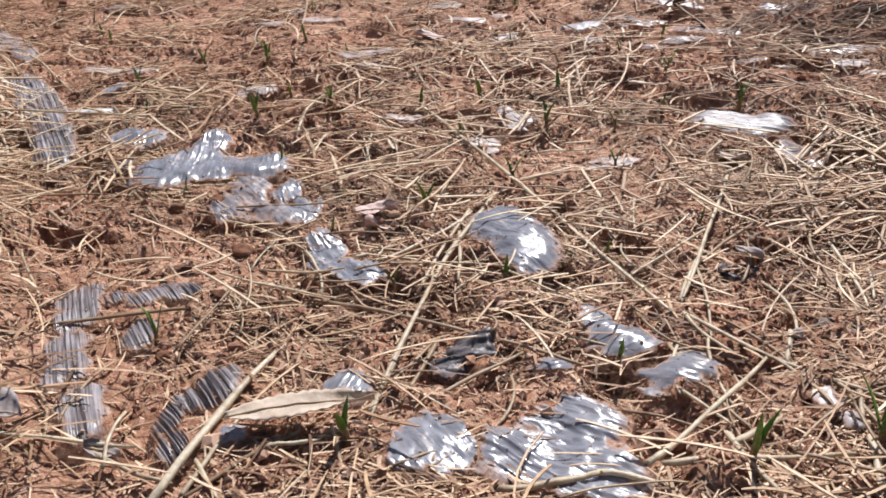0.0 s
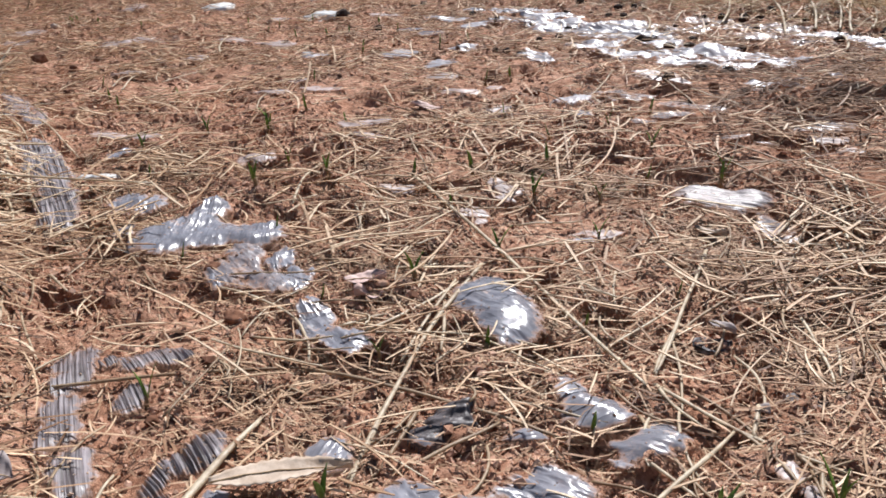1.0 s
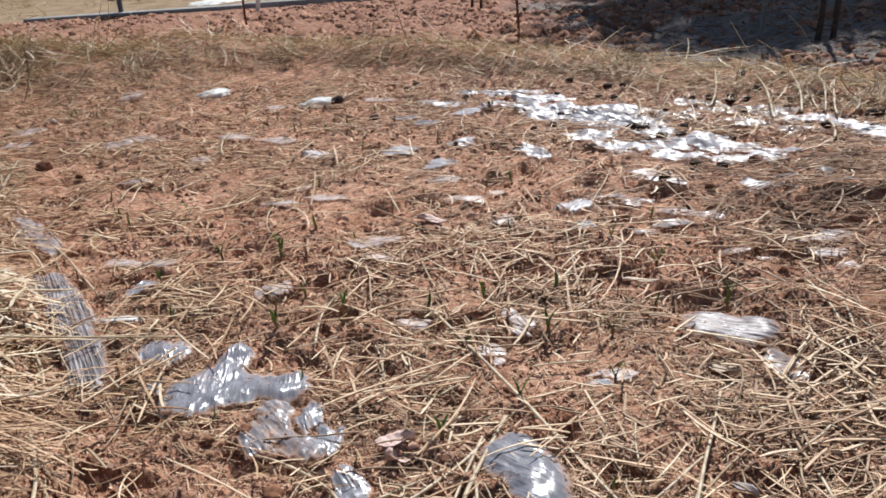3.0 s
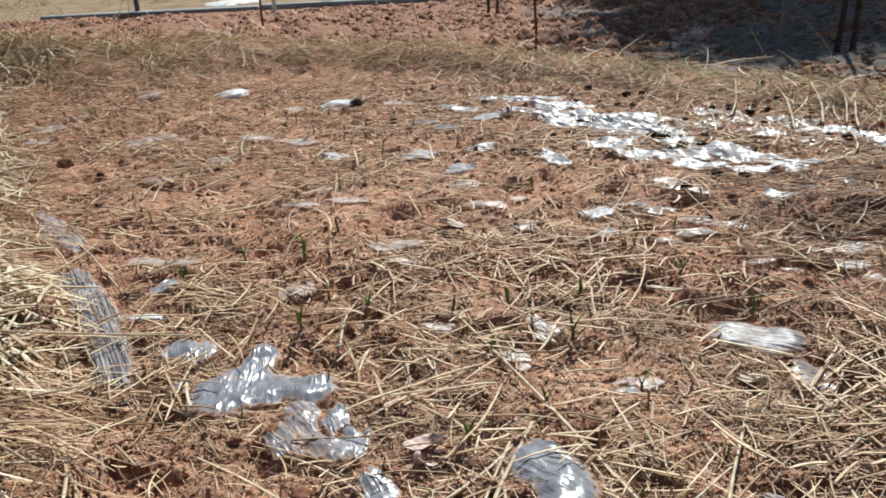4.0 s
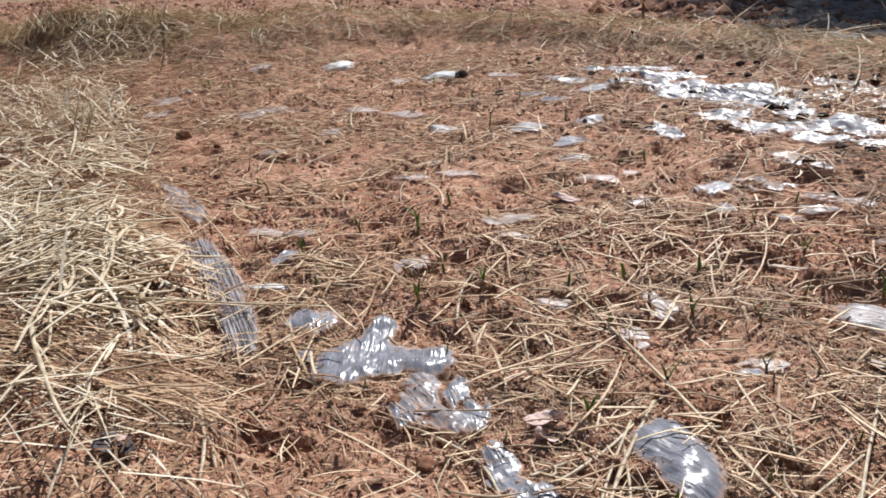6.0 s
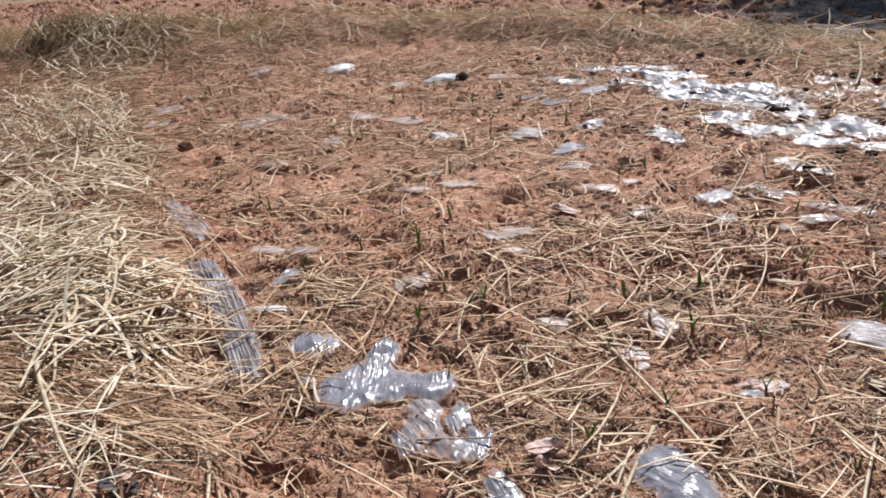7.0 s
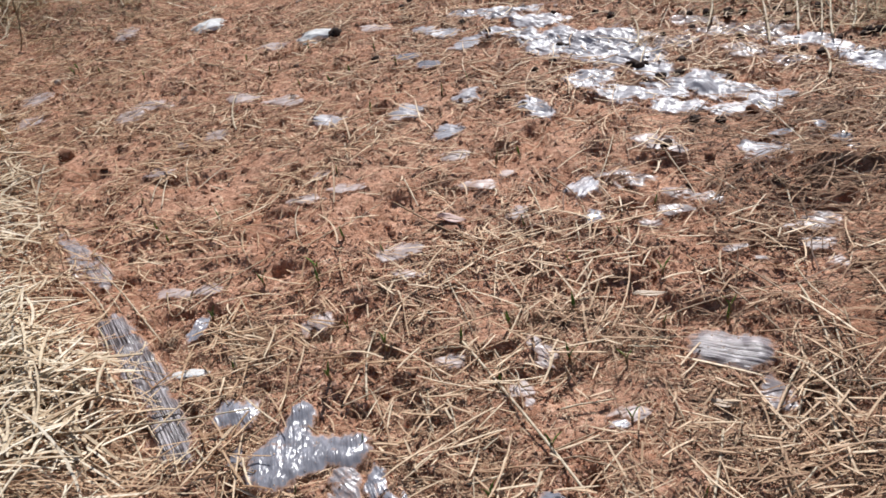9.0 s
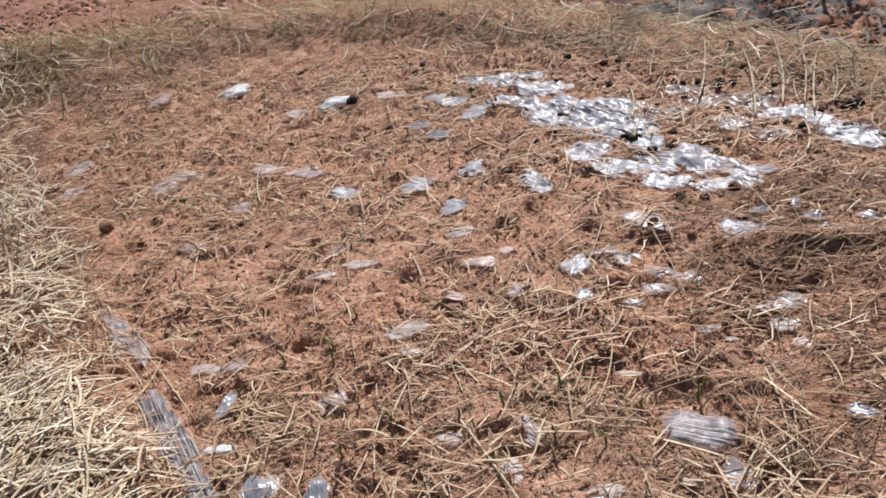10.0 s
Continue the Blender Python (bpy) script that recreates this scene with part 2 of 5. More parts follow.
LEAF_PINK = make_plain("pink_dead_leaf", (0.55, 0.36, 0.31), (0.8, 0.62, 0.56), 70, 0.6, through_it=0.08)
LEAF_GREY = make_plain("grey_dead_leaf", (0.27, 0.22, 0.21), (0.45, 0.39, 0.38), 60, 0.6, through_it=0.08)
LEAF_DARK = make_plain("dark_dead_leaf", (0.05, 0.043, 0.045), (0.16, 0.14, 0.14), 80, 0.4)
RIB = make_plain("leaf_rib", (0.4, 0.28, 0.17), (0.6, 0.46, 0.3), 80)
GREEN = make_plain("sprout_green", (0.10, 0.20, 0.03), (0.26, 0.42, 0.08), 120, 0.4, 0.3, 0.001, 0.5, through_it=0.3)
SHEATH = make_plain("sprout_sheath", (0.16, 0.10, 0.055), (0.42, 0.32, 0.17), 160, 0.6)
CONCRETE = make_plain("concrete", (0.20, 0.20, 0.20), (0.40, 0.395, 0.385), 25, 0.85)
BARK = make_plain("bark", (0.045, 0.032, 0.025), (0.14, 0.10, 0.078), 40, 0.95, 0.8, 0.01)
RUST = make_plain("rusty_iron", (0.09, 0.04, 0.025), (0.25, 0.12, 0.07), 60, 0.8)
CANE = make_plain("weathered_cane", (0.17, 0.155, 0.14), (0.33, 0.3, 0.27), 60, 0.7)
PAINT = make_plain("blue_grey_paint", (0.085, 0.095, 0.12), (0.13, 0.145, 0.18), 12, 0.5)
WHITE = make_plain("white_paint", (0.6, 0.6, 0.58), (0.8, 0.8, 0.78), 30, 0.6)
FOLIAGE = make_plain("foliage", (0.025, 0.05, 0.015), (0.07, 0.11, 0.03), 30, 0.6)


# ---- mesh helpers ----
def mesh_of(name, verts, faces, mat, smooth=False):
    me = bpy.data.meshes.new(name)
    me.from_pydata(np.asarray(verts, float).tolist(), [], faces if isinstance(faces, list) else faces.tolist())
    me.materials.append(mat)
    if smooth:
        me.shade_smooth()
    me.update()
    return me


def part(name, bm, mat, parent, label=""):
    """Links a bmesh as one mesh object under a thing or a part."""
    bmesh.ops.recalc_face_normals(bm, faces=bm.faces)
    me = bpy.data.meshes.new(name)
    bm.to_mesh(me)
    bm.free()
    me.materials.append(mat)
    me.shade_smooth()
    ob = new(name, me)
    ob.parent = parent
    return tagged(ob, label)


def tube(points, radii, sides=6, flat=1.0, phase=0.0):
    """Vertices and faces of a closed tube through the points."""
    points = np.asarray(points, float)
    ahead = np.gradient(points, axis=0)
    ahead /= np.linalg.norm(ahead, axis=1)[:, None] + 1e-9
    up = np.array([0, 0, 1.0]) if abs(ahead[:, 2]).mean() < 0.8 else np.array([0, 1.0, 0])
    side = np.cross(ahead, up)
    side /= np.linalg.norm(side, axis=1)[:, None] + 1e-9
    top = np.cross(side, ahead)
    turn = phase + np.arange(sides) * 2 * np.pi / sides
    r = np.asarray(radii, float)[:, None, None]
    ring = points[:, None] + r * (np.cos(turn)[None, :, None] * side[:, None] + flat * np.sin(turn)[None, :, None] * top[:, None])
    k = len(points)
    faces = [[a * sides + b, a * sides + (b + 1) % sides, (a + 1) * sides + (b + 1) % sides, (a + 1) * sides + b]
             for a in range(k - 1) for b in range(sides)]
    faces += [list(range(sides))[::-1], [(k - 1) * sides + b for b in range(sides)]]
    return ring.reshape(-1, 3), faces


def bm_of(verts, faces):
    bm = bmesh.new()
    vs = [bm.verts.new(v) for v in np.asarray(verts, float).tolist()]
    for f in faces:
        bm.faces.new([vs[i] for i in f])
    return bm


def straws(name, mat, x, y, turn, length, width, lift, bend, tilt, label, category, points=4, sides=3, over=lie, flat=0.42):
    """Many loose straws as one mesh: places, headings, lengths, widths, heights over the ground, bends and tilts."""
    n = len(x)
    s = np.linspace(-0.5, 0.5, points)
    along = s[None, :] * length[:, None]
    off = bend[:, None] * length[:, None] * (4 * s[None, :] ** 2 - 0.35)
    c, d = np.cos(turn)[:, None], np.sin(turn)[:, None]
    px, py = x[:, None] + along * c - off * d, y[:, None] + along * d + off * c
    ends = (over(px[:, 0], py[:, 0]), over(px[:, -1], py[:, -1]), over(x, y))
    line = ends[0][:, None] * (0.5 - s) + ends[1][:, None] * (0.5 + s)
    pz = np.maximum(line, over(px, py)) + lift[:, None] + width[:, None] * 0.4 + tilt[:, None] * (along + 0.3 * length[:, None])
    turnv = np.arange(sides) * 2 * np.pi / sides + (0.52 if sides == 3 else 0.78)
    taper = np.interp(s, (-0.5, -0.3, 0.3, 0.5), (0.75, 1, 0.95, 0.55)) * 0.5
    w = width[:, None, None] * taper[None, :, None]
    vx = px[:, :, None] - d[:, :, None] * w * np.cos(turnv)
    vy = py[:, :, None] + c[:, :, None] * w * np.cos(turnv)
    vz = pz[:, :, None] + flat * w * np.sin(turnv)
    verts = np.stack([vx, vy, vz], -1).reshape(-1, 3)
    a, b = np.meshgrid(np.arange(points - 1), np.arange(sides), indexing="ij")
    a, b = a.ravel(), b.ravel()
    quad = np.stack([a * sides + b, a * sides + (b + 1) % sides, (a + 1) * sides + (b + 1) % sides, (a + 1) * sides + b], 1)
    faces = (np.arange(n)[:, None, None] * points * sides + quad[None]).reshape(-1, 4)
    if sides == 4:
        caps = np.array([[3, 2, 1, 0], [points * 4 - 4, points * 4 - 3, points * 4 - 2, points * 4 - 1]])
        faces = np.concatenate([faces, (np.arange(n)[:, None, None] * points * sides + caps[None]).reshape(-1, 4)])
    ob = new(name, mesh_of(name, verts, faces, mat))
    return tagged(ob, label, category, kind="stuff")


LUMP = np.array([(0, 0, 1), *[(math.cos(a), math.sin(a), -0.35) for a in np.arange(5) * 1.2566], *[(0.8 * math.cos(a + 0.6), 0.8 * math.sin(a + 0.6), 0.5) for a in np.arange(3) * 2.094]])
LUMP_FACES = np.array([(0, 6, 7), (0, 7, 8), (0, 8, 6), (6, 1, 2), (6, 2, 7), (7, 2, 3), (7, 3, 4), (7, 4, 8), (8, 4, 5), (8, 5, 6), (5, 1, 6)])


def crumbs(name, mat, x, y, size, rng, label, category, out=0.3, base=None, smooth=False):
    """Many lumps of soil as one mesh, sunk a little into the ground."""
    n = len(x)
    shape = LUMP[None] * (0.65 + 0.6 * rng.random((n, 9, 1))) * size[:, None, None] * np.stack(
        [0.8 + 0.6 * rng.random(n), 0.8 + 0.5 * rng.random(n), 0.55 + 0.3 * rng.random(n)], 1)[:, None]
    a = rng.random(n) * 6.28
    c, d = np.cos(a)[:, None], np.sin(a)[:, None]
    verts = np.stack([x[:, None] + shape[..., 0] * c - shape[..., 1] * d, y[:, None] + shape[..., 0] * d + shape[..., 1] * c,
                      (height(x, y) if base is None else base)[:, None] + shape[..., 2] + out * size[:, None]], -1).reshape(-1, 3)
    faces = (np.arange(n)[:, None, None] * 9 + LUMP_FACES[None]).reshape(-1, 3)
    return tagged(new(name, mesh_of(name, verts, faces, mat, smooth)), label, category, kind="stuff")


# ---- ground: one sheet to the horizon ----
def graded(inner, fine, outer, growth):
    """Grid lines: fine ones up to inner, then ever wider ones up to outer."""
    lines, gap = list(np.arange(0, inner, fine)), fine
    while lines[-1] < outer:
        lines.append(lines[-1] + gap)
        gap *= growth
    return np.array(lines)


def ground_sheet():
    right = graded(0.9, 0.0082, 900, 1.085)
    xs = np.concatenate([-graded(1.5, 0.009, 900, 1.06)[:0:-1], right])
    ys = np.concatenate([-graded(0.05, 0.008, 900, 1.12)[:0:-1], graded(1.2, 0.0068, 3.2, 1.007)])
    far = graded(0.01, 0.016, 900, 1.04)[1:] + ys[-1]
    ys = np.concatenate([ys, far])
    X, Y = np.meshgrid(xs, ys)
    x, y = X.ravel(), Y.ravel()
    verts = np.stack([x, y, height(x, y)], 1)
    nx, ny = len(xs), len(ys)
    i, j = np.meshgrid(np.arange(nx - 1), np.arange(ny - 1))
    a = (j * nx + i).ravel()
    faces = np.stack([a, a + 1, a + nx + 1, a + nx], 1)
    me = bpy.data.meshes.new("ground")
    me.vertices.add(len(verts))
    me.vertices.foreach_set("co", verts.astype(np.float32).ravel())
    me.loops.add(faces.size)
    me.loops.foreach_set("vertex_index", faces.astype(np.int32).ravel())
    me.polygons.add(len(faces))
    me.polygons.foreach_set("loop_start", np.arange(0, faces.size, 4, dtype=np.int32))
    me.materials.append(GROUND)
    me.update(calc_edges=True)
    me.shade_smooth()
    wood = step(0.0, 0.35, x - 0.15 + 0.3 * (y - 3.6) * 0.9 + 0.15 * ripple(x, y, 0.3, 21)) * step(0.1, 0.3, y - ridge_line(x))
    for name, value in (("dug", behind(x, y)), ("litter", wood * step(6.2, 5.4, y)), ("dry", step(6.95, 7.1, y + 0.1 * ripple(x, y, 0.4, 22)))):
        me.attributes.new(name, "FLOAT", "POINT").data.foreach_set("value", value.astype(np.float32))
    return tagged(new("ground", me), "reddish-brown crumbly soil of a planted bed and dug field", "ground", kind="structure")


ground_sheet()


# ---- single straw stalks ----
def stalk(x, y, turn, length, bend=0.0, wide=4.0, mat=None, lift=0.004, rise=0.0):
    """A straw stalk: the middle of its chord, heading in degrees, length, sideways bow in metres, width in mm, height of both ends over the ground."""
    rng = random.Random(int(1e4 * (x * 7.3 + y * 3.1 + length)))
    c, d = math.cos(radians(turn)), math.sin(radians(turn))
    count = 7 + int(length / 0.04)
    s = np.linspace(-1, 1, count)
    wob = 0.0025 * length * np.sin(s * rng.uniform(3, 6) + rng.uniform(0, 6))
    off = bend * (1 - s * s) + wob
    px, py = x + s * length / 2 * c - off * d, y + s * length / 2 * d + off * c
    r = wide * 0.0005
    floor_z = lie(px, py)
    line = np.interp(s, (-1, 1), (floor_z[0], floor_z[-1]))
    pz = np.maximum(floor_z, line) + r + lift + rise * (s + 1) / 2 + 0.0006 * np.sin(s * 5 + rng.uniform(0, 6))
    radii = np.interp(s, (-1, -0.6, 0.5, 1), (1.0, 1.05, 0.92, 0.68)) * r
    for _ in range(1 + int(length / 0.13)):
        k = rng.randrange(1, count - 1)
        radii[k] *= 1.16
    verts, faces = tube(np.stack([px, py, pz], 1), radii, 6, 0.72, rng.random())
    verts[:6] += np.array([c, d, 0]) * r * np.array([rng.uniform(-1.5, 1.5) for _ in range(6)])[:, None]
    verts[-6:] += np.array([c, d, 0]) * r * np.array([rng.uniform(-2.5, 2.5) for _ in range(6)])[:, None]
    ob = new("straw_stalk", mesh_of("straw_stalk", verts, faces, mat or TAN, True))
    tone = "pale yellow" if mat == PALE else "tan brown"
    form = "thick" if wide >= 4.5 else "thin"
    place = "sticking out of the straw" if rise > 0.03 else "lying on straw and soil"
    return tagged(ob, f"{tone} dry {form} straw stalk {place}", "straw stalk", "loose straw stalks")


# ---- plastic film ----
SPREAD = []


def pieces_of(mask):
    """The connected pieces of a mask, largest first."""
    left, found = mask.copy(), []
    while left.any():
        j, i = np.unravel_index(np.argmax(left), left.shape)
        todo, piece = [(j, i)], []
        left[j, i] = False
        while todo:
            j, i = todo.pop()
            piece.append((j, i))
            for a, b in ((j + 1, i), (j - 1, i), (j, i + 1), (j, i - 1)):
                if 0 <= a < left.shape[0] and 0 <= b < left.shape[1] and left[a, b]:
                    left[a, b] = False
                    todo.append((a, b))
        found.append(np.array(piece))
    return sorted(found, key=len, reverse=True)


FILM_DIRT = []


def film(lobes, fold=80.0, puff=0.009, crease=0.0022, mat=None, cell=0.004, label="", gather=0.008, cling=0.6, ragged=1.35):
    """A crumpled patch of film half buried in the soil. lobes: x, y, two half sizes and the heading in degrees of each bulge;
    fold: heading of the creases; puff: how far it bulges; crease: their depth; gather: their spacing; cling: how closely it follows the lumps of the soil;
    ragged: how torn its edge is."""
    seed = int(abs(lobes[0][0] * 991 + lobes[0][1] * 577) * 10) % 9973
    local = np.random.default_rng(seed)
    ox, oy = lobes[0][0], lobes[0][1]
    c, d = math.cos(radians(fold)), math.sin(radians(fold))
    reach = [(((l[0] - ox) * c + (l[1] - oy) * d), (-(l[0] - ox) * d + (l[1] - oy) * c), 1.7 * max(l[2], l[3])) for l in lobes]
    us = np.arange(min(r[0] - r[2] for r in reach), max(r[0] + r[2] for r in reach), max(0.003, 1.2 * cell))
    vs = np.arange(min(r[1] - r[2] for r in reach), max(r[1] + r[2] for r in reach), max(0.0006, 0.45 * cell))
    U, V = np.meshgrid(us, vs)
    X, Y = ox + U * c - V * d, oy + U * d + V * c
    if mat not in (FILM_CLEAR, FILM_DUSTY):
        SPREAD.extend(lobes)
    weight, size = np.zeros(X.shape), 0.0
    for lx, ly, a, b, deg in lobes:
        e, g = math.cos(radians(deg)), math.sin(radians(deg))
        weight += np.exp(-2.0 * ((((X - lx) * e + (Y - ly) * g) / a) ** 2 + ((-(X - lx) * g + (Y - ly) * e) / b) ** 2))
        size = max(size, min(a, b))
    f = 1.28 - np.sqrt(np.maximum(0, -np.log(np.minimum(1, weight + 1e-9)) / 2.0))
    f = f + ragged * (0.24 * ripple(U / 2.6, V, max(0.012, size * 0.5), seed) + 0.13 * ripple(U / 3, V, max(0.005, size * 0.14), seed + 1))
    # folds run along the sheet, swerve a little and fade in and out
    loose = 0.25 if mat == FILM_PLEAT else 0.9
    swerve = V + loose * gather * ripple(U / 1.6, V, 0.045, seed + 2) + 0.28 * loose * gather * ripple(U, V, 0.018, seed + 9)
    strength = np.clip((0.55 if mat == FILM_PLEAT else 0.3) + 1.0 * ripple(U / 3, swerve, 0.026, seed + 3), 0.05, 1.4)
    draw = (3.0 if mat == FILM_PLEAT else 1.0) * max(9.0, 0.06 / gather)
    fold_1, fold_2 = ripple(U / draw, swerve, gather, seed + 4), ripple(U / draw + 0.1 * V, swerve, gather * 0.45, seed + 10)
    crumple = 0.9 - 1.8 * np.abs(ripple(X, Y, max(0.016, 2.6 * gather), seed + 11)) + 0.5 - np.abs(ripple(X, Y, max(0.007, 1.1 * gather), seed + 12))
    crinkle = 0.6 - 1.2 * np.abs(ripple(U / 2.2, V, 0.011, seed + 13)) + 0.5 * (0.6 - 1.2 * np.abs(ripple(U / 2 + V, V - 0.4 * U, 0.0055, seed + 14)))
    if mat == FILM_PLEAT:
        # gathered tight: rounded folds with deep narrow grooves between them
        pleat = 0.5 * fold_1 - 2.2 * strength * np.exp(-((fold_1 / 0.24) ** 2)) - 0.8 * np.exp(-((fold_2 / 0.3) ** 2)) + 0.2 * crumple
    elif gather > 0.0095:
        pleat = strength * (1.6 * (1 - np.abs(fold_1)) ** 3 - 0.5) + 0.5 * ((1 - np.abs(fold_2)) ** 3 - 0.4) + 0.8 * crumple
    else:
        pleat = strength * (1.6 * (1 - np.abs(fold_1)) ** 3 - 0.5) + 0.5 * strength * ((1 - np.abs(fold_2)) ** 3 - 0.4) + (0.3 if cling < 0.2 else 0.6) * crumple + 0.85 * crinkle * (0.0013 / max(crease, 0.0013)) ** 0.5
    lump = lumps(X, Y)
    inside = step(0.0, 0.95, f)
    Z = lie(X, Y) + cling * lump + (1 - cling) * 0.45 * np.maximum(lump, 0) + 0.0028
    Z += (0.5 if cling >= 0.4 else 1.0) * min(0.5 * puff, 0.26 * size) * inside * (0.9 + 0.22 * ripple(U / 3, V, 0.05, seed + 5))
    Z += crease * pleat * np.clip(f * 3, 0.15, 1) - 0.007 * (1 - step(0.0, 0.28, f))
    nx = X.shape[1]
    good = f > 0
    cells = good[:-1, :-1] & good[1:, :-1] & good[:-1, 1:] & good[1:, 1:]
    flat = np.stack([U.ravel(), V.ravel(), Z.ravel()], 1)
    soil = (1 - step(0.05, 0.8, f)).ravel()
    world_x, world_y = X.ravel(), Y.ravel()
    made = None
    for k, piece in enumerate(pieces_of(cells)):
        if k and len(piece) < 60:
            break
        a = piece[:, 0] * nx + piece[:, 1]
        faces = np.stack([a, a + 1, a + nx + 1, a + nx], 1)
        used, faces = np.unique(faces, return_inverse=True)
        me = mesh_of("plastic_film", flat[used], faces.reshape(-1, 4), mat or FILM, True)
        me.attributes.new("soil", "FLOAT", "POINT").data.foreach_set("value", soil[used].astype(np.float32))
        ob = new("plastic_film", me)
        ob.matrix_basis = pose(ox, oy, 0, 0, 0, fold)
        made = tagged(ob, label or "crumpled grey plastic mulch film half buried in soil", "plastic film", "torn mulch film")
        pick = local.choice(used, max(2, min(420, len(used) // 14)))
        pick = pick[local.random(len(pick)) < 0.15 + 0.85 * soil[pick]]
        FILM_DIRT.append(np.stack([world_x[pick], world_y[pick], flat[pick, 2]], 1))
    return made


# ---- sprouts ----
def blade(length, width, lean, turn, curl):
    """One folded leaf blade, rising from the origin."""
    s = np.linspace(0, 1, 8)
    out = lean * s + curl * s * s
    px, py, pz = out * math.cos(turn) * length, out * math.sin(turn) * length, length * s * (1 - 0.25 * curl * s)
    w = width * np.interp(s, (0, 0.25, 0.6, 1), (0.7, 1, 0.8, 0.05)) / 2
    sx, sy = -math.sin(turn), math.cos(turn)
    dx, dy = math.cos(turn), math.sin(turn)
    keel = 0.45 * w
    rows = []
    for k in range(8):
        for side, deep, thick in ((-1, 0, 0), (0, 1, 0), (1, 0, 0), (1, 0, 1), (0, 1, 1), (-1, 0, 1)):
            t = thick * 0.0005
            rows.append((px[k] + side * w[k] * sx + (deep * keel[k] + t) * dx, py[k] + side * w[k] * sy + (deep * keel[k] + t) * dy, pz[k]))
    faces = [[k * 6 + b, k * 6 + (b + 1) % 6, (k + 1) * 6 + (b + 1) % 6, (k + 1) * 6 + b] for k in range(7) for b in range(6)]
    faces += [[5, 4, 1, 0], [4, 3, 2, 1], [42, 43, 46, 47], [43, 44, 45, 46]]
    return bm_of(rows, faces)


def make_sprout(seed, leaves, tall):
    rng = random.Random(seed)
    thing = tagged(new("garlic_sprout"), "", "garlic sprout", "garlic sprouts in the bed")
    sheath_tall = tall * rng.uniform(0.3, 0.5)
    s = np.linspace(0, 1, 5)
    verts, faces = tube(np.stack([0.0015 * np.sin(s * 3), 0 * s, -0.006 + (sheath_tall + 0.006) * s], 1),
                        np.interp(s, (0, 0.4, 1), (0.0034, 0.0029, 0.0021)), 7)
    part("sheath", bm_of(verts, faces), SHEATH, thing, "brown papery sheath")
    first = rng.uniform(0, 6.28)
    for k in range(leaves):
        leaf = part("leaf", blade(tall * rng.uniform(0.6, 0.9), rng.uniform(0.0042, 0.0062), rng.uniform(0.05, 0.22), first + k * 2.6,
                                  rng.uniform(0.0, 0.35)), GREEN, thing)
        leaf.location = (0, 0, sheath_tall * 0.6)
    return thing


SPROUTS = [make_sprout(3, 1, 0.034), make_sprout(5, 2, 0.045), make_sprout(8, 3, 0.05), make_sprout(9, 2, 0.036)]
SPROUT_LABELS = ("single-bladed green garlic sprout poking out of the soil", "two-leaved green garlic sprout poking through straw",
                 "spread three-leaved green garlic sprout between straws", "short two-leaved green garlic sprout in the soil")
PLANTED = []


def sprout(x, y, kind=0, size=1.0, turn=0.0):
    """Plants a sprout of one of four kinds; the first of each kind is moved into place."""
    size *= 1.0 if y < 0.6 else 1.3
    z = float(max(lie(x, y), height(x, y))) - 0.001
    place = Matrix.LocRotScale((x, y, z), Euler((radians(4 * math.sin(turn)), radians(5 * math.cos(3 * turn)), radians(turn))), (size,) * 3)
    thing = SPROUTS[kind]
    if kind in PLANTED:
        thing = copy_thing(thing, place)
        thing.scale = (size,) * 3
    else:
        PLANTED.append(kind)
        thing.matrix_basis = place
    return tagged(thing, SPROUT_LABELS[kind])


# ---- dead leaves, clods, stones ----
def dead_leaf(x, y, turn, length, width, mat, label, curl=0.25, lift=0.006, teeth=0.0, roll=0.0):
    """A dry leaf: a curled blade with thickness, and its rib."""
    rng = random.Random(int(1e4 * (x + 2 * y)))
    thing = tagged(new("dead_leaf"), label, "dead leaf")
    n, m = 26, 9
    s, v = np.linspace(0, 1, n), np.linspace(-1, 1, m)
    half = width / 2 * np.sin(np.pi * np.clip(s, 0.02, 0.985) ** 0.8) ** 0.75
    half = half * (1 + teeth * (np.arange(n) % 2 - 0.5))
    S, V = np.meshgrid(s, v, indexing="ij")
    X = (S - 0.5) * length + 0 * V
    Y = V * half[:, None] + 0.05 * length * np.sin(S * 3)
    Z = curl * width * (V * V) * (0.6 + 0.5 * np.sin(S * 5 + rng.uniform(0, 6))) + 0.08 * length * curl * np.sin(S * 4 + 1) \
        + 0.015 * width * np.sin(S * 30 + V * 3)
    top = np.stack([X, Y, Z], -1).reshape(-1, 3)
    verts = np.concatenate([top, top - [0, 0, 0.0006]])
    k = n * m
    faces = []
    for i in range(n - 1):
        for j in range(m - 1):
            a = i * m + j
            faces += [[a, a + m, a + m + 1, a + 1], [k + a, k + a + 1, k + a + m + 1, k + a + m]]
    rim = [i * m for i in range(n)] + [(n - 1) * m + j for j in range(1, m)] + [i * m + m - 1 for i in range(n - 2, -1, -1)] + list(range(m - 2, 0, -1))
    faces += [[a, b, k + b, k + a] for a, b in zip(rim, rim[1:] + rim[:1])]
    part("blade", bm_of(verts, faces), mat, thing)
    mid = m // 2
    line = top[mid::m] + [0, 0, 0.0006]
    tube_v, tube_f = tube(line[::3], np.linspace(0.0011, 0.0004, len(line[::3])), 5)
    part("rib", bm_of(tube_v, tube_f), RIB if mat != LEAF_DARK else LEAF_DARK, thing)
    thing.matrix_basis = pose(x, y, float(lie(x, y)) + lift, roll, 0, turn)
    return thing


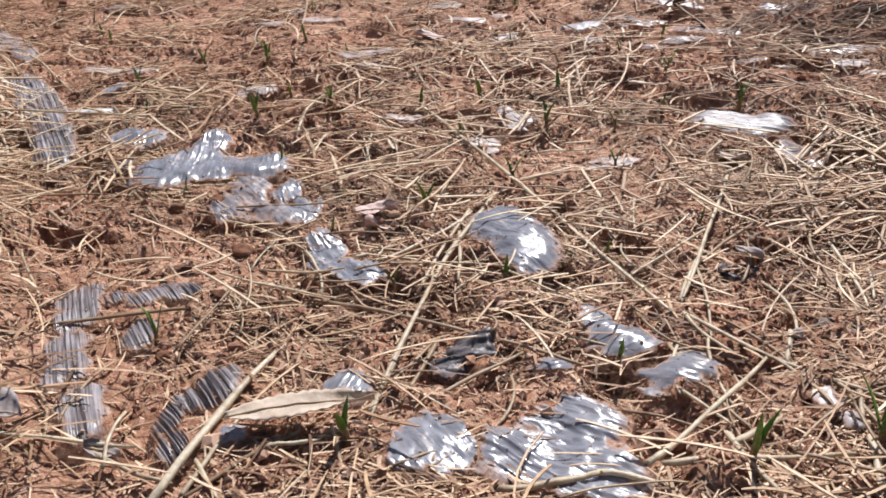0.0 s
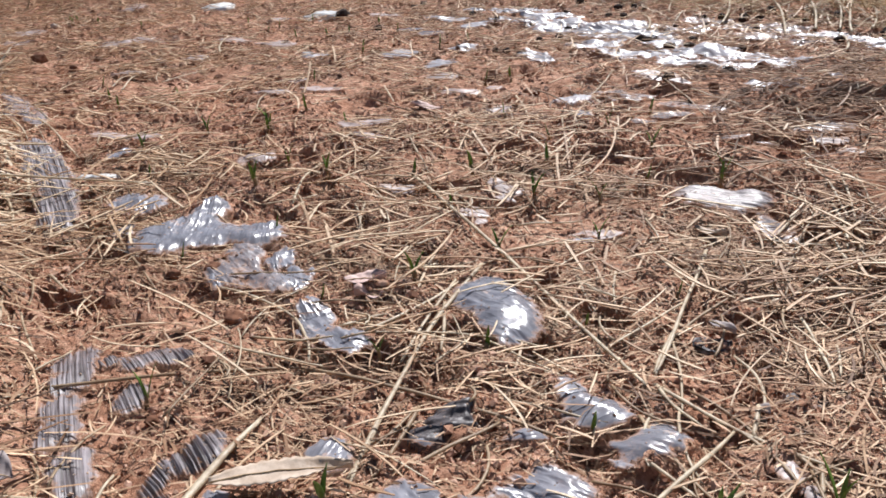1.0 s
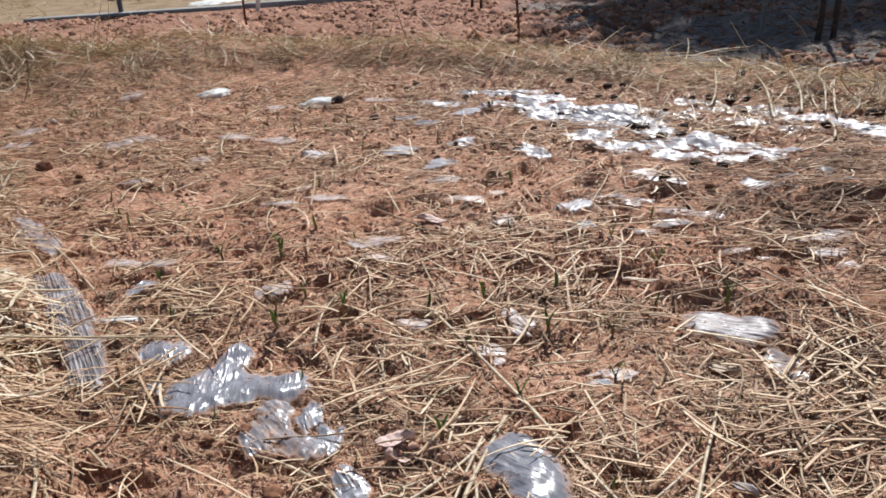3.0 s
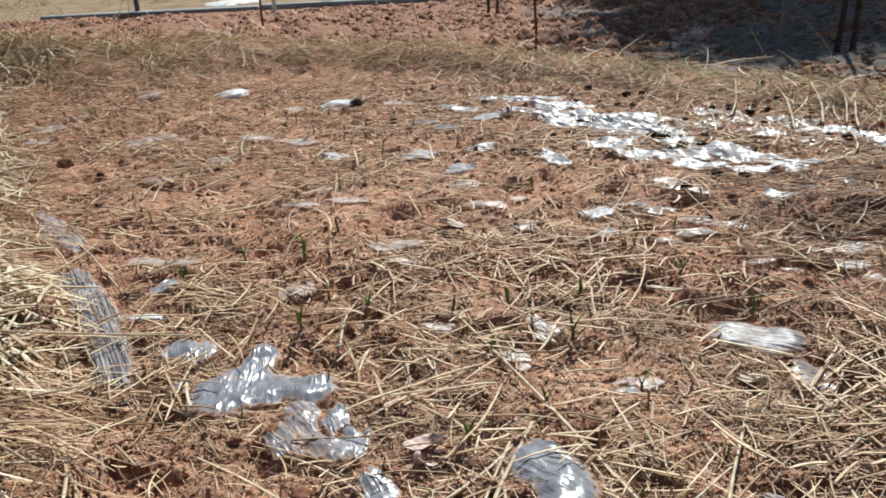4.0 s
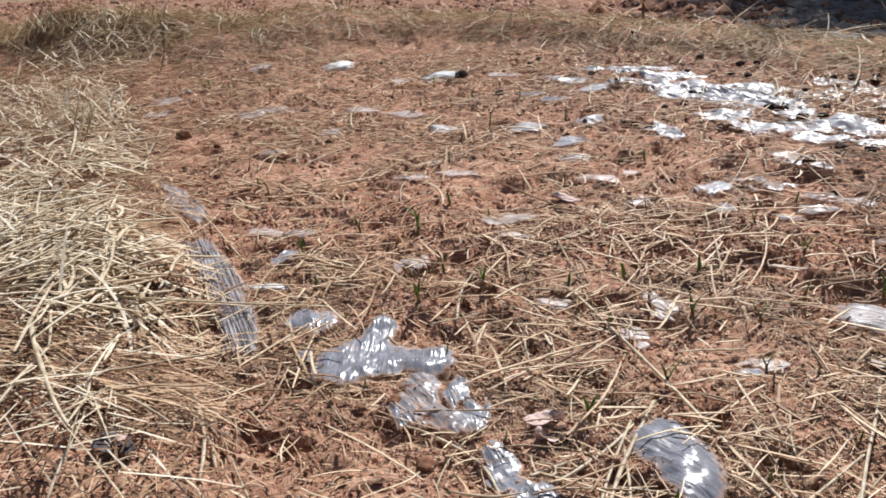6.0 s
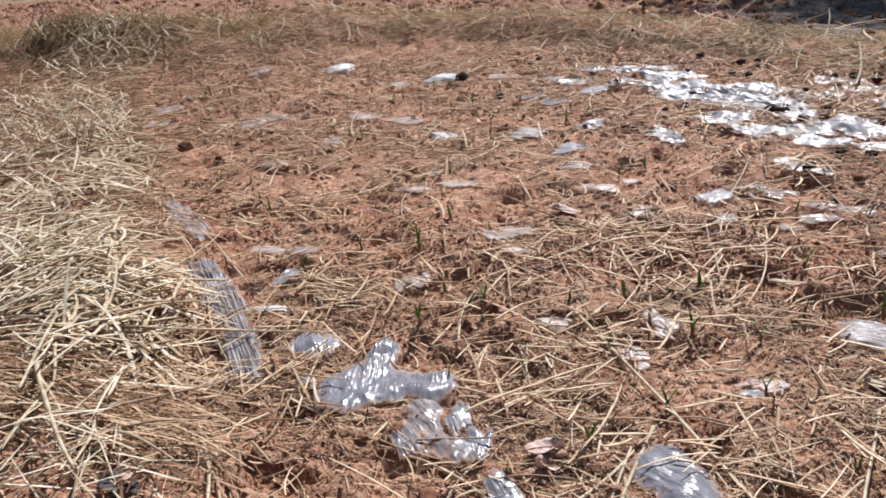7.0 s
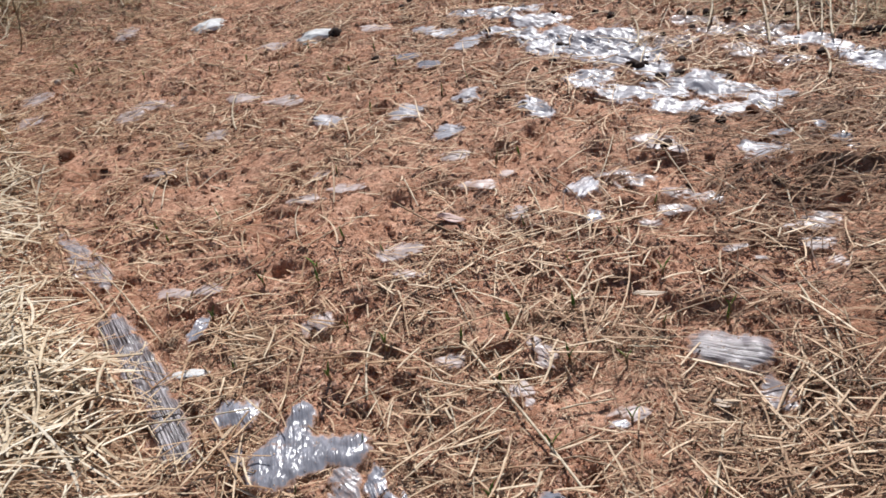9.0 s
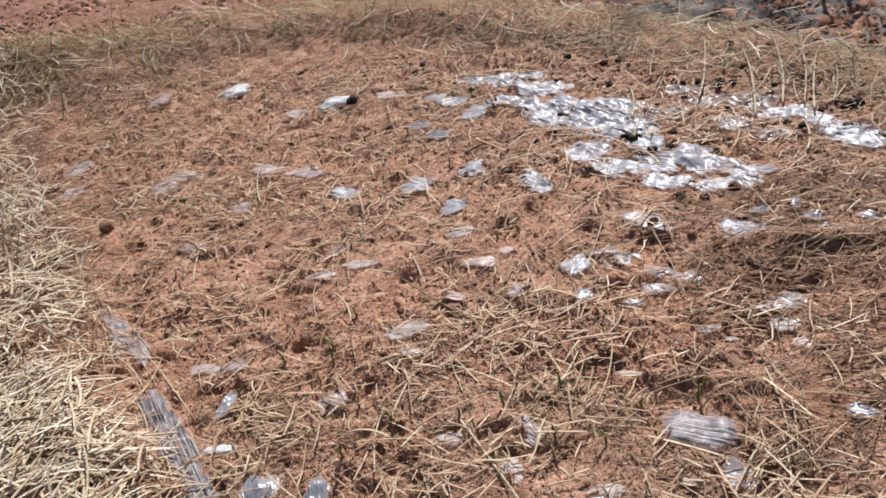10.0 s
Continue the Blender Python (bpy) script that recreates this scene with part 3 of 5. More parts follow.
def clod(x, y, size, mat, label, squash=0.75, name="soil_clod", category="soil clod", sink=0.3):
    bm = bmesh.new()
    bmesh.ops.create_icosphere(bm, subdivisions=3, radius=size)
    for v in bm.verts:
        p = v.co / size
        n = noise.noise(p * 1.4 + Vector((x * 50, y * 50, 0))) * 0.35 + noise.noise(p * 4 + Vector((x * 9, y * 70, 3))) * 0.2 \
            + noise.noise(p * 10 + Vector((x * 90, y * 7, 8))) * 0.08
        v.co *= 1 + n
        v.co.z *= squash
    me = bpy.data.meshes.new(name)
    bm.to_mesh(me)
    bm.free()
    me.materials.append(mat)
    me.shade_smooth()
    ob = tagged(new(name, me), label, category, "clods on the bed" if name == "soil_clod" else "")
    ob.location = (x, y, float(lie(x, y)) + size * squash * (1 - sink) * 0.8)
    return ob

# ---- torn plastic film in the soil ----
film([(-0.365, 0.668, 0.05, 0.055, 8), (-0.344, 0.71, 0.038, 0.06, 8), (-0.340, 0.775, 0.022, 0.036, 7), (-0.298, 0.698, 0.046, 0.044, 8), (-0.245, 0.698, 0.04, 0.036, 8)], 100, 0.044, 0.0016, FILM, cell=0.0024, gather=0.0075, label="large torn piece of silver-grey plastic film with fine folds", cling=0.05, ragged=0.6)
film([(-0.462, 0.786, 0.045, 0.042, 5)], 112, 0.012, 0.001, FILM, cell=0.0024, gather=0.006, cling=0.3, ragged=0.7)
film([(-0.431, 0.692, 0.014, 0.026, 7)], 80, 0.010, 0.001, FILM, cell=0.0024, gather=0.006, cling=0.3)
film([(-0.236, 0.597, 0.043, 0.05, 9), (-0.243, 0.648, 0.036, 0.026, 9), (-0.182, 0.563, 0.034, 0.034, 10)], 134, 0.012, 0.0016, FILM_SOILED, cell=0.0024, gather=0.007, label="hazy plastic film with soil on it, full of folds", cling=0.3)
film([(-0.192, 0.637, 0.018, 0.04, 9), (-0.158, 0.583, 0.02, 0.036, 10), (-0.250, 0.573, 0.013, 0.027, 10)], 116, 0.010, 0.0018, FILM, cell=0.0024, gather=0.006, label="narrow grey strip of plastic film along hazy film", cling=0.3)
film([(-0.100, 0.475, 0.022, 0.045, 11), (-0.056, 0.437, 0.022, 0.032, 10), (-0.121, 0.512, 0.014, 0.025, 11)], 128, 0.008, 0.0016, FILM, cell=0.0024, gather=0.006, cling=0.4, ragged=1.2)
film([(0.070, 0.567, 0.036, 0.045, 9), (0.107, 0.511, 0.035, 0.058, 8)], 140, 0.024, 0.0009, FILM, cell=0.0024, gather=0.008, label="bulging grey plastic film shining in the sun", cling=0.0, ragged=0.4)
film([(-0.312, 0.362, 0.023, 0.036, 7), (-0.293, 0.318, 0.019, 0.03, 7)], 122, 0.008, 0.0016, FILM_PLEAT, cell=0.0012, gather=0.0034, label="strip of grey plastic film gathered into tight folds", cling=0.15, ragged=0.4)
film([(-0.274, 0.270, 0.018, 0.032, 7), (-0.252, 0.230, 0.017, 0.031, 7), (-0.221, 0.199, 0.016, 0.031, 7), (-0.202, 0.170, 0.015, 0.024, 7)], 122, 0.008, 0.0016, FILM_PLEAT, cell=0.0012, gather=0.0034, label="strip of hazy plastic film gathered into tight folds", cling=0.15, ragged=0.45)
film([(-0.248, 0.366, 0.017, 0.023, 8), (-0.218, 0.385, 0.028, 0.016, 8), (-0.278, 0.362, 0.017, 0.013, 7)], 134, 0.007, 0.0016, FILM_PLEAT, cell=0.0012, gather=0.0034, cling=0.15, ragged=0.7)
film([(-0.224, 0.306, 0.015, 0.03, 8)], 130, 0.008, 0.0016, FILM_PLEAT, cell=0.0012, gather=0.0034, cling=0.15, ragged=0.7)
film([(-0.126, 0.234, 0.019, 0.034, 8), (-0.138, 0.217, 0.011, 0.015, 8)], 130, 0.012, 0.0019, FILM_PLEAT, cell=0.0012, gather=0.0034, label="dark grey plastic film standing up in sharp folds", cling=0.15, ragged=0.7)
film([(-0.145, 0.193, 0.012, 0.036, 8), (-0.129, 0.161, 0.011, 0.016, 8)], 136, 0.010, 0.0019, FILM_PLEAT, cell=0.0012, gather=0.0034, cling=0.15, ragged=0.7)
film([(-0.090, 0.175, 0.012, 0.011, 8)], 110, 0.006, 0.0016, FILM, cell=0.0024, gather=0.006, cling=0.4)
film([(-0.020, 0.248, 0.020, 0.023, 8)], 80, 0.014, 0.0011, FILM, cell=0.0024, gather=0.006, cling=0.3, ragged=0.7)
film([(0.049, 0.192, 0.030, 0.031, 7), (0.040, 0.167, 0.014, 0.017, 7), (0.070, 0.171, 0.020, 0.022, 7)], 130, 0.010, 0.0014, FILM, cell=0.0024, gather=0.006, cling=0.4)
film([(0.162, 0.224, 0.040, 0.034, 6), (0.118, 0.180, 0.036, 0.028, 7), (0.154, 0.177, 0.036, 0.028, 6), (0.176, 0.157, 0.034, 0.020, 6)], 150, 0.012, 0.0015, FILM, cell=0.0024, gather=0.006, label="large sheet of grey plastic film, dusty and wrinkled", cling=0.5, ragged=0.8)
film([(0.175, 0.377, 0.020, 0.022, 5), (0.203, 0.339, 0.034, 0.024, 5)], 30, 0.007, 0.0009, FILM, cell=0.0024, gather=0.008, cling=0.4)
film([(0.252, 0.310, 0.021, 0.030, 4), (0.226, 0.290, 0.019, 0.02, 5)], 150, 0.011, 0.001, FILM, cell=0.0024, gather=0.008, label="crinkled grey plastic film under crossing straws", cling=0.4)
film([(0.135, 0.299, 0.019, 0.013, 6)], 20, 0.008, 0.0011, FILM, cell=0.0024, gather=0.006, cling=0.4)
film([(0.065, 0.317, 0.022, 0.017, 7), (0.050, 0.291, 0.014, 0.011, 7)], 10, 0.010, 0.0036, LEAF_DARK, cell=0.0025, gather=0.009, label="crumpled black plastic film in hard ridges")
film([(-1.025, 1.356, 0.10, 0.036, -46), (-0.927, 1.255, 0.09, 0.044, -46)], 128, 0.016, 0.0015, FILM_SOILED, cell=0.0024, gather=0.0045, label="dusty strip of plastic film gathered into long folds", cling=0.3, ragged=1.7)
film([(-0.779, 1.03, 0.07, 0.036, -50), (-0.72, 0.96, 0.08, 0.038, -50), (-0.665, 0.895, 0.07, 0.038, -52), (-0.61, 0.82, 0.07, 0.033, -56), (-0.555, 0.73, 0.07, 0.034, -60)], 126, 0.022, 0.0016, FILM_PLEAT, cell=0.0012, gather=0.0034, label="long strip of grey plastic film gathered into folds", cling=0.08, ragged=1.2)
film([(0.052, 0.285, 0.012, 0.01, 9)], 20, 0.006, 0.00165, FILM, cell=0.0024, gather=0.006, cling=0.4)
film([(0.346, 0.275, 0.015, 0.014, 2), (0.359, 0.247, 0.008, 0.01, 4)], 60, 0.008, 0.00099, FILM_CLEAR, cell=0.0024, gather=0.006, cling=0.4)
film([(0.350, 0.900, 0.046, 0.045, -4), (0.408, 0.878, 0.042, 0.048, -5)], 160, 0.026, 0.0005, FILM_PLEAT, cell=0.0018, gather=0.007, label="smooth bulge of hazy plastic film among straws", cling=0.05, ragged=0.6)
film([(0.434, 0.786, 0.034, 0.040, -6)], 165, 0.009, 0.00077, FILM_SOILED, cell=0.0024, gather=0.006, cling=0.4)
film([(0.181, 0.742, 0.017, 0.012, 2)], 30, 0.008, 0.00077, FILM, cell=0.0024, gather=0.006, cling=0.4)
film([(0.202, 0.766, 0.029, 0.017, 0)], 30, 0.007, 0.00077, FILM_CLEAR, cell=0.0024, gather=0.006, cling=0.4)
film([(-0.227, 1.253, 0.055, 0.042, -4)], 170, 0.02, 0.00055, FILM_CLEAR, cling=0.4)
film([(-0.367, 1.027, 0.029, 0.036, -1)], 100, 0.01, 0.00088, FILM_CLEAR, cell=0.0024, gather=0.006, cling=0.4)
film([(-0.609, 1.035, 0.023, 0.049, -2)], 95, 0.009, 0.00143, FILM, cell=0.0024, gather=0.006, cling=0.4)
film([(-0.585, 0.895, 0.03, 0.014, -1)], 10, 0.012, 0.001, WHITE, cell=0.0024, gather=0.006, label="small white piece of plastic lifted off the soil")
film([(-0.097, 0.902, 0.03, 0.021, 2)], 20, 0.008, 0.00077, FILM_CLEAR, cell=0.0024, gather=0.006, cling=0.4)
film([(0.075, 0.909, 0.024, 0.026, 0), (0.048, 0.937, 0.016, 0.019, 0)], 140, 0.01, 0.00066, FILM_CLEAR, cell=0.0024, gather=0.006, cling=0.4)
film([(0.024, 0.828, 0.023, 0.021, 2), (0.04, 0.801, 0.012, 0.013, 2)], 140, 0.006, 0.00088, FILM_CLEAR, cell=0.0024, gather=0.006, cling=0.4)
film([(-1.222, 2.952, 0.05, 0.055, -19)], 30, 0.05, 0.004, WHITE, cell=0.005, gather=0.02, label="white crumpled plastic scrap with a dark tear", cling=0.1)
film([(-0.738, 2.669, 0.045, 0.045, -18), (-0.69, 2.675, 0.03, 0.03, -19)], 10, 0.045, 0.004, WHITE, cell=0.005, gather=0.02, label="white plastic scrap beside a dark clod", cling=0.1)
film([(-0.501, 2.673, 0.064, 0.038, -19)], 160, 0.008, 0.0011, FILM_CLEAR, cell=0.005, cling=0.4)
film([(-0.254, 2.53, 0.062, 0.035, -18), (-0.167, 2.417, 0.047, 0.056, -17), (-0.323, 2.592, 0.046, 0.031, -19)], 150, 0.009, 0.002, FILM_BRIGHT, cell=0.005)
film([(-0.353, 2.376, 0.052, 0.028, -17), (-0.276, 2.275, 0.049, 0.035, -16)], 150, 0.009, 0.00138, FILM, cell=0.005, cling=0.4)
film([(-1.155, 2.208, 0.082, 0.038, -14), (-1.21, 2.135, 0.052, 0.046, -13)], 20, 0.014, 0.00055, FILM_CLEAR, cling=0.4)
film([(-0.7, 2.114, 0.064, 0.034, -14)], 10, 0.008, 0.00066, FILM_CLEAR, cell=0.005, cling=0.4)
film([(-0.531, 1.954, 0.055, 0.033, -13)], 10, 0.01, 0.0014, FILM_BRIGHT)
film([(-0.298, 1.944, 0.052, 0.046, -13)], 170, 0.013, 0.0012, FILM_BRIGHT)
film([(-0.179, 1.786, 0.043, 0.035, -12)], 150, 0.01, 0.0014, FILM_BRIGHT)
film([(-0.138, 2.002, 0.044, 0.048, -15)], 30, 0.01, 0.002, FILM_BRIGHT)
film([(0.034, 1.897, 0.044, 0.034, -13), (0.076, 1.838, 0.032, 0.032, -13)], 140, 0.01, 0.002, FILM_BRIGHT)
film([(-0.142, 1.654, 0.045, 0.029, -11)], 10, 0.007, 0.00055, FILM_CLEAR, cling=0.4)
film([(-0.479, 1.627, 0.027, 0.027, -1)], 10, 0.007, 0.00055, FILM_CLEAR, cling=0.4)
film([(-0.411, 1.547, 0.046, 0.022, -1)], 10, 0.008, 0.00055, FILM_CLEAR, cling=0.4)
film([(-0.5, 1.51, 0.041, 0.025, -1)], 10, 0.008, 0.00055, FILM_CLEAR, cling=0.4)
film([(-0.863, 1.936, 0.037, 0.035, -12), (-0.953, 1.888, 0.023, 0.023, -13)], 140, 0.007, 0.00055, FILM_CLEAR, cling=0.4)
film([(-0.07, 1.496, 0.053, 0.023, -1), (-0.014, 1.541, 0.018, 0.016, -11)], 10, 0.008, 0.00066, FILM_CLEAR, cling=0.4)
film([(0.163, 1.449, 0.035, 0.043, -1)], 60, 0.01, 0.002, FILM_BRIGHT)
film([(0.011, 1.365, 0.03, 0.023, -9)], 20, 0.006, 0.00055, FILM_CLEAR, cling=0.4)
film([(0.175, 1.324, 0.023, 0.028, -7)], 140, 0.007, 0.00099, FILM, cling=0.4)
film([(-0.079, 2.67, 0.157, 0.048, -2), (0.067, 2.533, 0.094, 0.064, -19), (-0.055, 2.6, 0.066, 0.036, -2)], 137, 0.012, 0.0033, FILM_BRIGHT, cell=0.005, gather=0.012, label="shiny crumpled plastic sheet glaring in the sun")
film([(0.116, 2.354, 0.098, 0.089, -18), (0.233, 2.294, 0.112, 0.127, -18), (0.321, 2.132, 0.095, 0.092, -17), (0.379, 2.025, 0.059, 0.064, -16)], 137, 0.018, 0.0038, FILM_BRIGHT, cell=0.005, gather=0.012, label="large shiny plastic sheet in long folds")
film([(0.207, 2.026, 0.062, 0.065, -15), (0.314, 1.903, 0.096, 0.053, -15), (0.412, 1.795, 0.075, 0.037, -14)], 137, 0.01, 0.0033, FILM_BRIGHT, cell=0.005, gather=0.012)
film([(0.518, 1.874, 0.097, 0.045, -15), (0.559, 1.753, 0.085, 0.038, -14), (0.63, 1.797, 0.056, 0.036, -14)], 137, 0.01, 0.0033, FILM_BRIGHT, cell=0.005, gather=0.012, label="shiny plastic sheet dusted with soil")
film([(0.455, 2.19, 0.07, 0.05, -18), (0.39, 2.28, 0.05, 0.04, -18)], 137, 0.010, 0.004, FILM_DUSTY, cell=0.005, gather=0.012, label="film sheet almost hidden under soil, glinting", cling=0.5, ragged=1.4)
film([(0.63, 2.09, 0.08, 0.05, -18), (0.73, 1.98, 0.06, 0.04, -18)], 137, 0.010, 0.004, FILM_DUSTY, cell=0.005, gather=0.012, label="film sheet almost hidden under soil, glinting", cling=0.5, ragged=1.4)
film([(0.47, 1.93, 0.07, 0.045, -16), (0.40, 1.87, 0.05, 0.03, -16)], 137, 0.010, 0.004, FILM_BRIGHT, cell=0.005, gather=0.012, cling=0.5, ragged=1.3)
film([(-0.05, 2.46, 0.08, 0.04, -18), (0.03, 2.40, 0.06, 0.035, -18)], 137, 0.010, 0.004, FILM_BRIGHT, cell=0.005, gather=0.012, cling=0.5, ragged=1.3)
film([(0.577, 2.246, 0.102, 0.057, -18), (0.704, 2.213, 0.081, 0.063, -19), (0.53, 2.349, 0.071, 0.034, -19)], 137, 0.012, 0.004, FILM_DUSTY, cell=0.005, gather=0.012)
film([(0.789, 2.117, 0.077, 0.045, -17), (0.855, 2.032, 0.044, 0.035, -17)], 137, 0.012, 0.0033, FILM_BRIGHT, cell=0.005, gather=0.012)
film([(0.887, 1.951, 0.048, 0.047, -16), (0.942, 1.89, 0.054, 0.07, -15)], 137, 0.014, 0.004, FILM_BRIGHT, cell=0.005, gather=0.012)
film([(0.566, 1.511, 0.043, 0.054, -12), (0.534, 1.55, 0.023, 0.023, -11)], 120, 0.014, 0.002, FILM_BRIGHT)
film([(0.703, 1.611, 0.02, 0.021, -13), (0.729, 1.553, 0.022, 0.026, -12), (0.739, 1.5, 0.017, 0.02, -12)], 140, 0.012, 0.0011, FILM, cling=0.4)
film([(0.845, 1.517, 0.031, 0.024, -12)], 140, 0.012, 0.0011, FILM, cling=0.4)
film([(0.617, 1.611, 0.026, 0.019, -12)], 150, 0.007, 0.0011, FILM, cling=0.4)
film([(0.322, 1.607, 0.056, 0.032, -12), (0.374, 1.565, 0.028, 0.021, -12)], 160, 0.007, 0.0011, FILM_CLEAR, cling=0.4)
film([(0.232, 1.492, 0.047, 0.019, -1), (0.277, 1.446, 0.045, 0.028, -1)], 140, 0.009, 0.0016, FILM_DUSTY, gather=0.011, cling=0.5, ragged=1.8)
film([(0.35, 1.387, 0.038, 0.018, -9), (0.41, 1.351, 0.055, 0.027, -9)], 140, 0.012, 0.0018, FILM_DUSTY, gather=0.011, cling=0.5, ragged=1.8)
film([(0.344, 1.323, 0.045, 0.019, -9), (0.291, 1.286, 0.037, 0.018, -9)], 140, 0.008, 0.0016, FILM_DUSTY, gather=0.011, cling=0.5, ragged=1.8)
film([(0.552, 1.225, 0.027, 0.017, -1), (0.583, 1.168, 0.03, 0.025, -9), (0.607, 1.108, 0.023, 0.02, -7)], 140, 0.01, 0.00055, FILM_CLEAR, label="flat hazy plastic film sheet among straws", cling=0.4)
film([(0.605, 1.236, 0.045, 0.034, -9)], 140, 0.01, 0.002, FILM_DUSTY, gather=0.012, cling=0.4)
film([(0.433, 1.166, 0.027, 0.018, -8), (0.478, 1.127, 0.02, 0.01, -9)], 150, 0.004, 0.0008, FILM_DUSTY, label="pale torn piece of plastic lifted off the soil")
film([(0.661, 0.903, 0.031, 0.022, -7)], 150, 0.01, 0.0011, FILM, cling=0.4)
film([(-0.208, 1.167, 0.034, 0.023, -6)], 150, 0.007, 0.00066, FILM_CLEAR, cling=0.4)
film([(-1.582, 2.191, 0.047, 0.061, -13), (-1.652, 2.375, 0.056, 0.057, -15), (-0.954, 1.73, 0.04, 0.027, -11)], 20, 0.007, 0.00055, FILM_CLEAR, cling=0.4)
film([(-0.854, 2.173, 0.063, 0.035, -14)], 20, 0.007, 0.00055, FILM_CLEAR, cling=0.4)
film([(-0.639, 1.179, 0.03, 0.022, -6), (-0.714, 1.168, 0.045, 0.022, -7)], 20, 0.006, 0.00077, FILM_CLEAR, cling=0.4)
film([(-1.555, 2.949, 0.07, 0.058, -18), (-0.872, 2.621, 0.062, 0.034, -17)], 20, 0.008, 0.00055, FILM_CLEAR, cell=0.005, cling=0.4)

# ---- garlic sprouts ----
sprout(-0.204, 0.296, 2, 0.83, 246)
sprout(-0.008, 0.184, 1, 1.01, 14)
sprout(0.277, 0.186, 2, 1.01, 108)
sprout(0.193, 0.318, 0, 0.83, 90)
sprout(0.088, 0.448, 0, 1.01, 224)
sprout(-0.017, 0.415, 1, 0.68, 322)
sprout(-0.018, 0.603, 1, 0.83, 339)
sprout(-0.109, 0.532, 0, 0.75, 148)
sprout(-0.315, 0.616, 0, 0.68, 165)
sprout(0.076, 0.7, 1, 0.75, 91)
sprout(-0.008, 0.849, 0, 0.6, 57)
sprout(-0.221, 0.949, 3, 0.9, 34)
sprout(-0.304, 0.853, 1, 0.83, 14)
sprout(-0.081, 0.951, 0, 0.83, 227)
sprout(0.005, 0.989, 3, 0.9, 332)
sprout(0.109, 0.893, 1, 0.83, 57)
sprout(0.123, 1.018, 0, 1.05, 288)
sprout(0.205, 0.881, 1, 0.68, 291)
sprout(0.203, 0.747, 1, 0.6, 92)
sprout(-0.588, 1.06, 1, 0.68, 11)
sprout(-0.496, 0.902, 0, 0.68, 143)
sprout(-0.509, 1.163, 1, 0.75, 87)
sprout(-0.399, 1.197, 1, 0.75, 272)
sprout(0.292, 1.106, 1, 0.75, 104)
sprout(0.387, 0.971, 3, 0.75, 138)
sprout(0.278, 0.973, 0, 0.75, 131)
sprout(-0.27, 1.255, 0, 0.68, 51)
sprout(0.291, 0.603, 0, 0.6, 185)
sprout(0.187, 0.519, 0, 0.68, 103)
sprout(0.37, 0.221, 2, 1.12, 22)
sprout(-0.226, 0.717, 0, 0.68, 145)
sprout(0.401, 0.333, 0, 0.6, 135)
sprout(-0.946, 1.575, 0, 0.75, 165)
sprout(-0.842, 1.418, 0, 0.75, 99)
sprout(-0.796, 1.365, 0, 0.75, 77)
sprout(-1.613, 2.584, 1, 0.75, 106)
sprout(-1.622, 2.633, 3, 0.75, 347)
sprout(-1.503, 2.558, 0, 0.75, 294)
sprout(-1.295, 2.466, 0, 0.68, 281)
sprout(-0.783, 2.389, 0, 0.75, 180)
sprout(-0.678, 2.225, 0, 0.75, 48)
sprout(-0.715, 2.526, 0, 0.75, 254)
sprout(-0.574, 2.21, 0, 0.9, 309)
sprout(-0.53, 2.29, 0, 0.75, 69)
sprout(-0.409, 1.97, 0, 1.05, 138)
sprout(-0.47, 2.438, 0, 0.75, 259)
sprout(-0.383, 2.31, 0, 0.75, 220)
sprout(-0.209, 2.031, 0, 0.98, 203)
sprout(-0.144, 2.117, 0, 0.75, 337)
sprout(-0.041, 1.62, 0, 0.83, 169)
sprout(0.016, 1.612, 3, 0.75, 357)
sprout(0.305, 1.352, 0, 0.75, 102)
sprout(0.224, 1.251, 3, 0.75, 68)
sprout(-0.363, 1.301, 0, 0.9, 50)
sprout(-0.44, 1.621, 0, 0.75, 149)
sprout(-0.703, 1.462, 0, 0.68, 340)
sprout(0.028, 1.314, 0, 0.9, 358)
sprout(0.12, 1.163, 0, 0.75, 353)
sprout(0.395, 0.998, 1, 0.75, 298)
sprout(-0.303, 1.009, 3, 0.75, 105)
sprout(-0.384, 1.142, 1, 0.75, 213)
sprout(-0.936, 2.511, 0, 0.75, 121)
sprout(-0.81, 2.355, 0, 0.75, 215)

# ---- dead leaves ----
dead_leaf(-0.043, 0.196, 18, 0.11, 0.029, LEAF_PALE, "long pale dead leaf with a toothed edge, lying on straw", teeth=0.16, curl=0.18, lift=0.02)
dead_leaf(-0.239, 0.133, 3, 0.036, 0.037, LEAF_GREY, "grey limp dead leaf lying on straw", curl=0.2, lift=0.03)
dead_leaf(-0.069, 0.576, 19, 0.05, 0.028, LEAF_PINK, "pinkish curled dead leaf resting on the soil", curl=0.3, lift=0.012)
dead_leaf(-0.06, 0.552, 17, 0.034, 0.023, LEAF_PINK, "small pinkish leaf scrap resting on the soil", curl=0.5, lift=0.004)
dead_leaf(0.261, 1.042, 1, 0.062, 0.02, LEAF_PALE, "pale dead leaf propped up over the straw", curl=0.2, lift=0.012, roll=-8)
dead_leaf(0.315, 0.488, 11, 0.041, 0.031, LEAF_DARK, "blackened curled dead leaf under straws", curl=0.15, lift=0.004)
dead_leaf(0.326, 0.505, -44, 0.032, 0.014, LEAF_GREY, "grey edge of a curled dead leaf", curl=0.4, lift=0.016)
dead_leaf(0.383, 0.381, 12, 0.038, 0.03, LEAF_DARK, "blackened rolled dead leaf under straws", curl=0.15, lift=0.003)
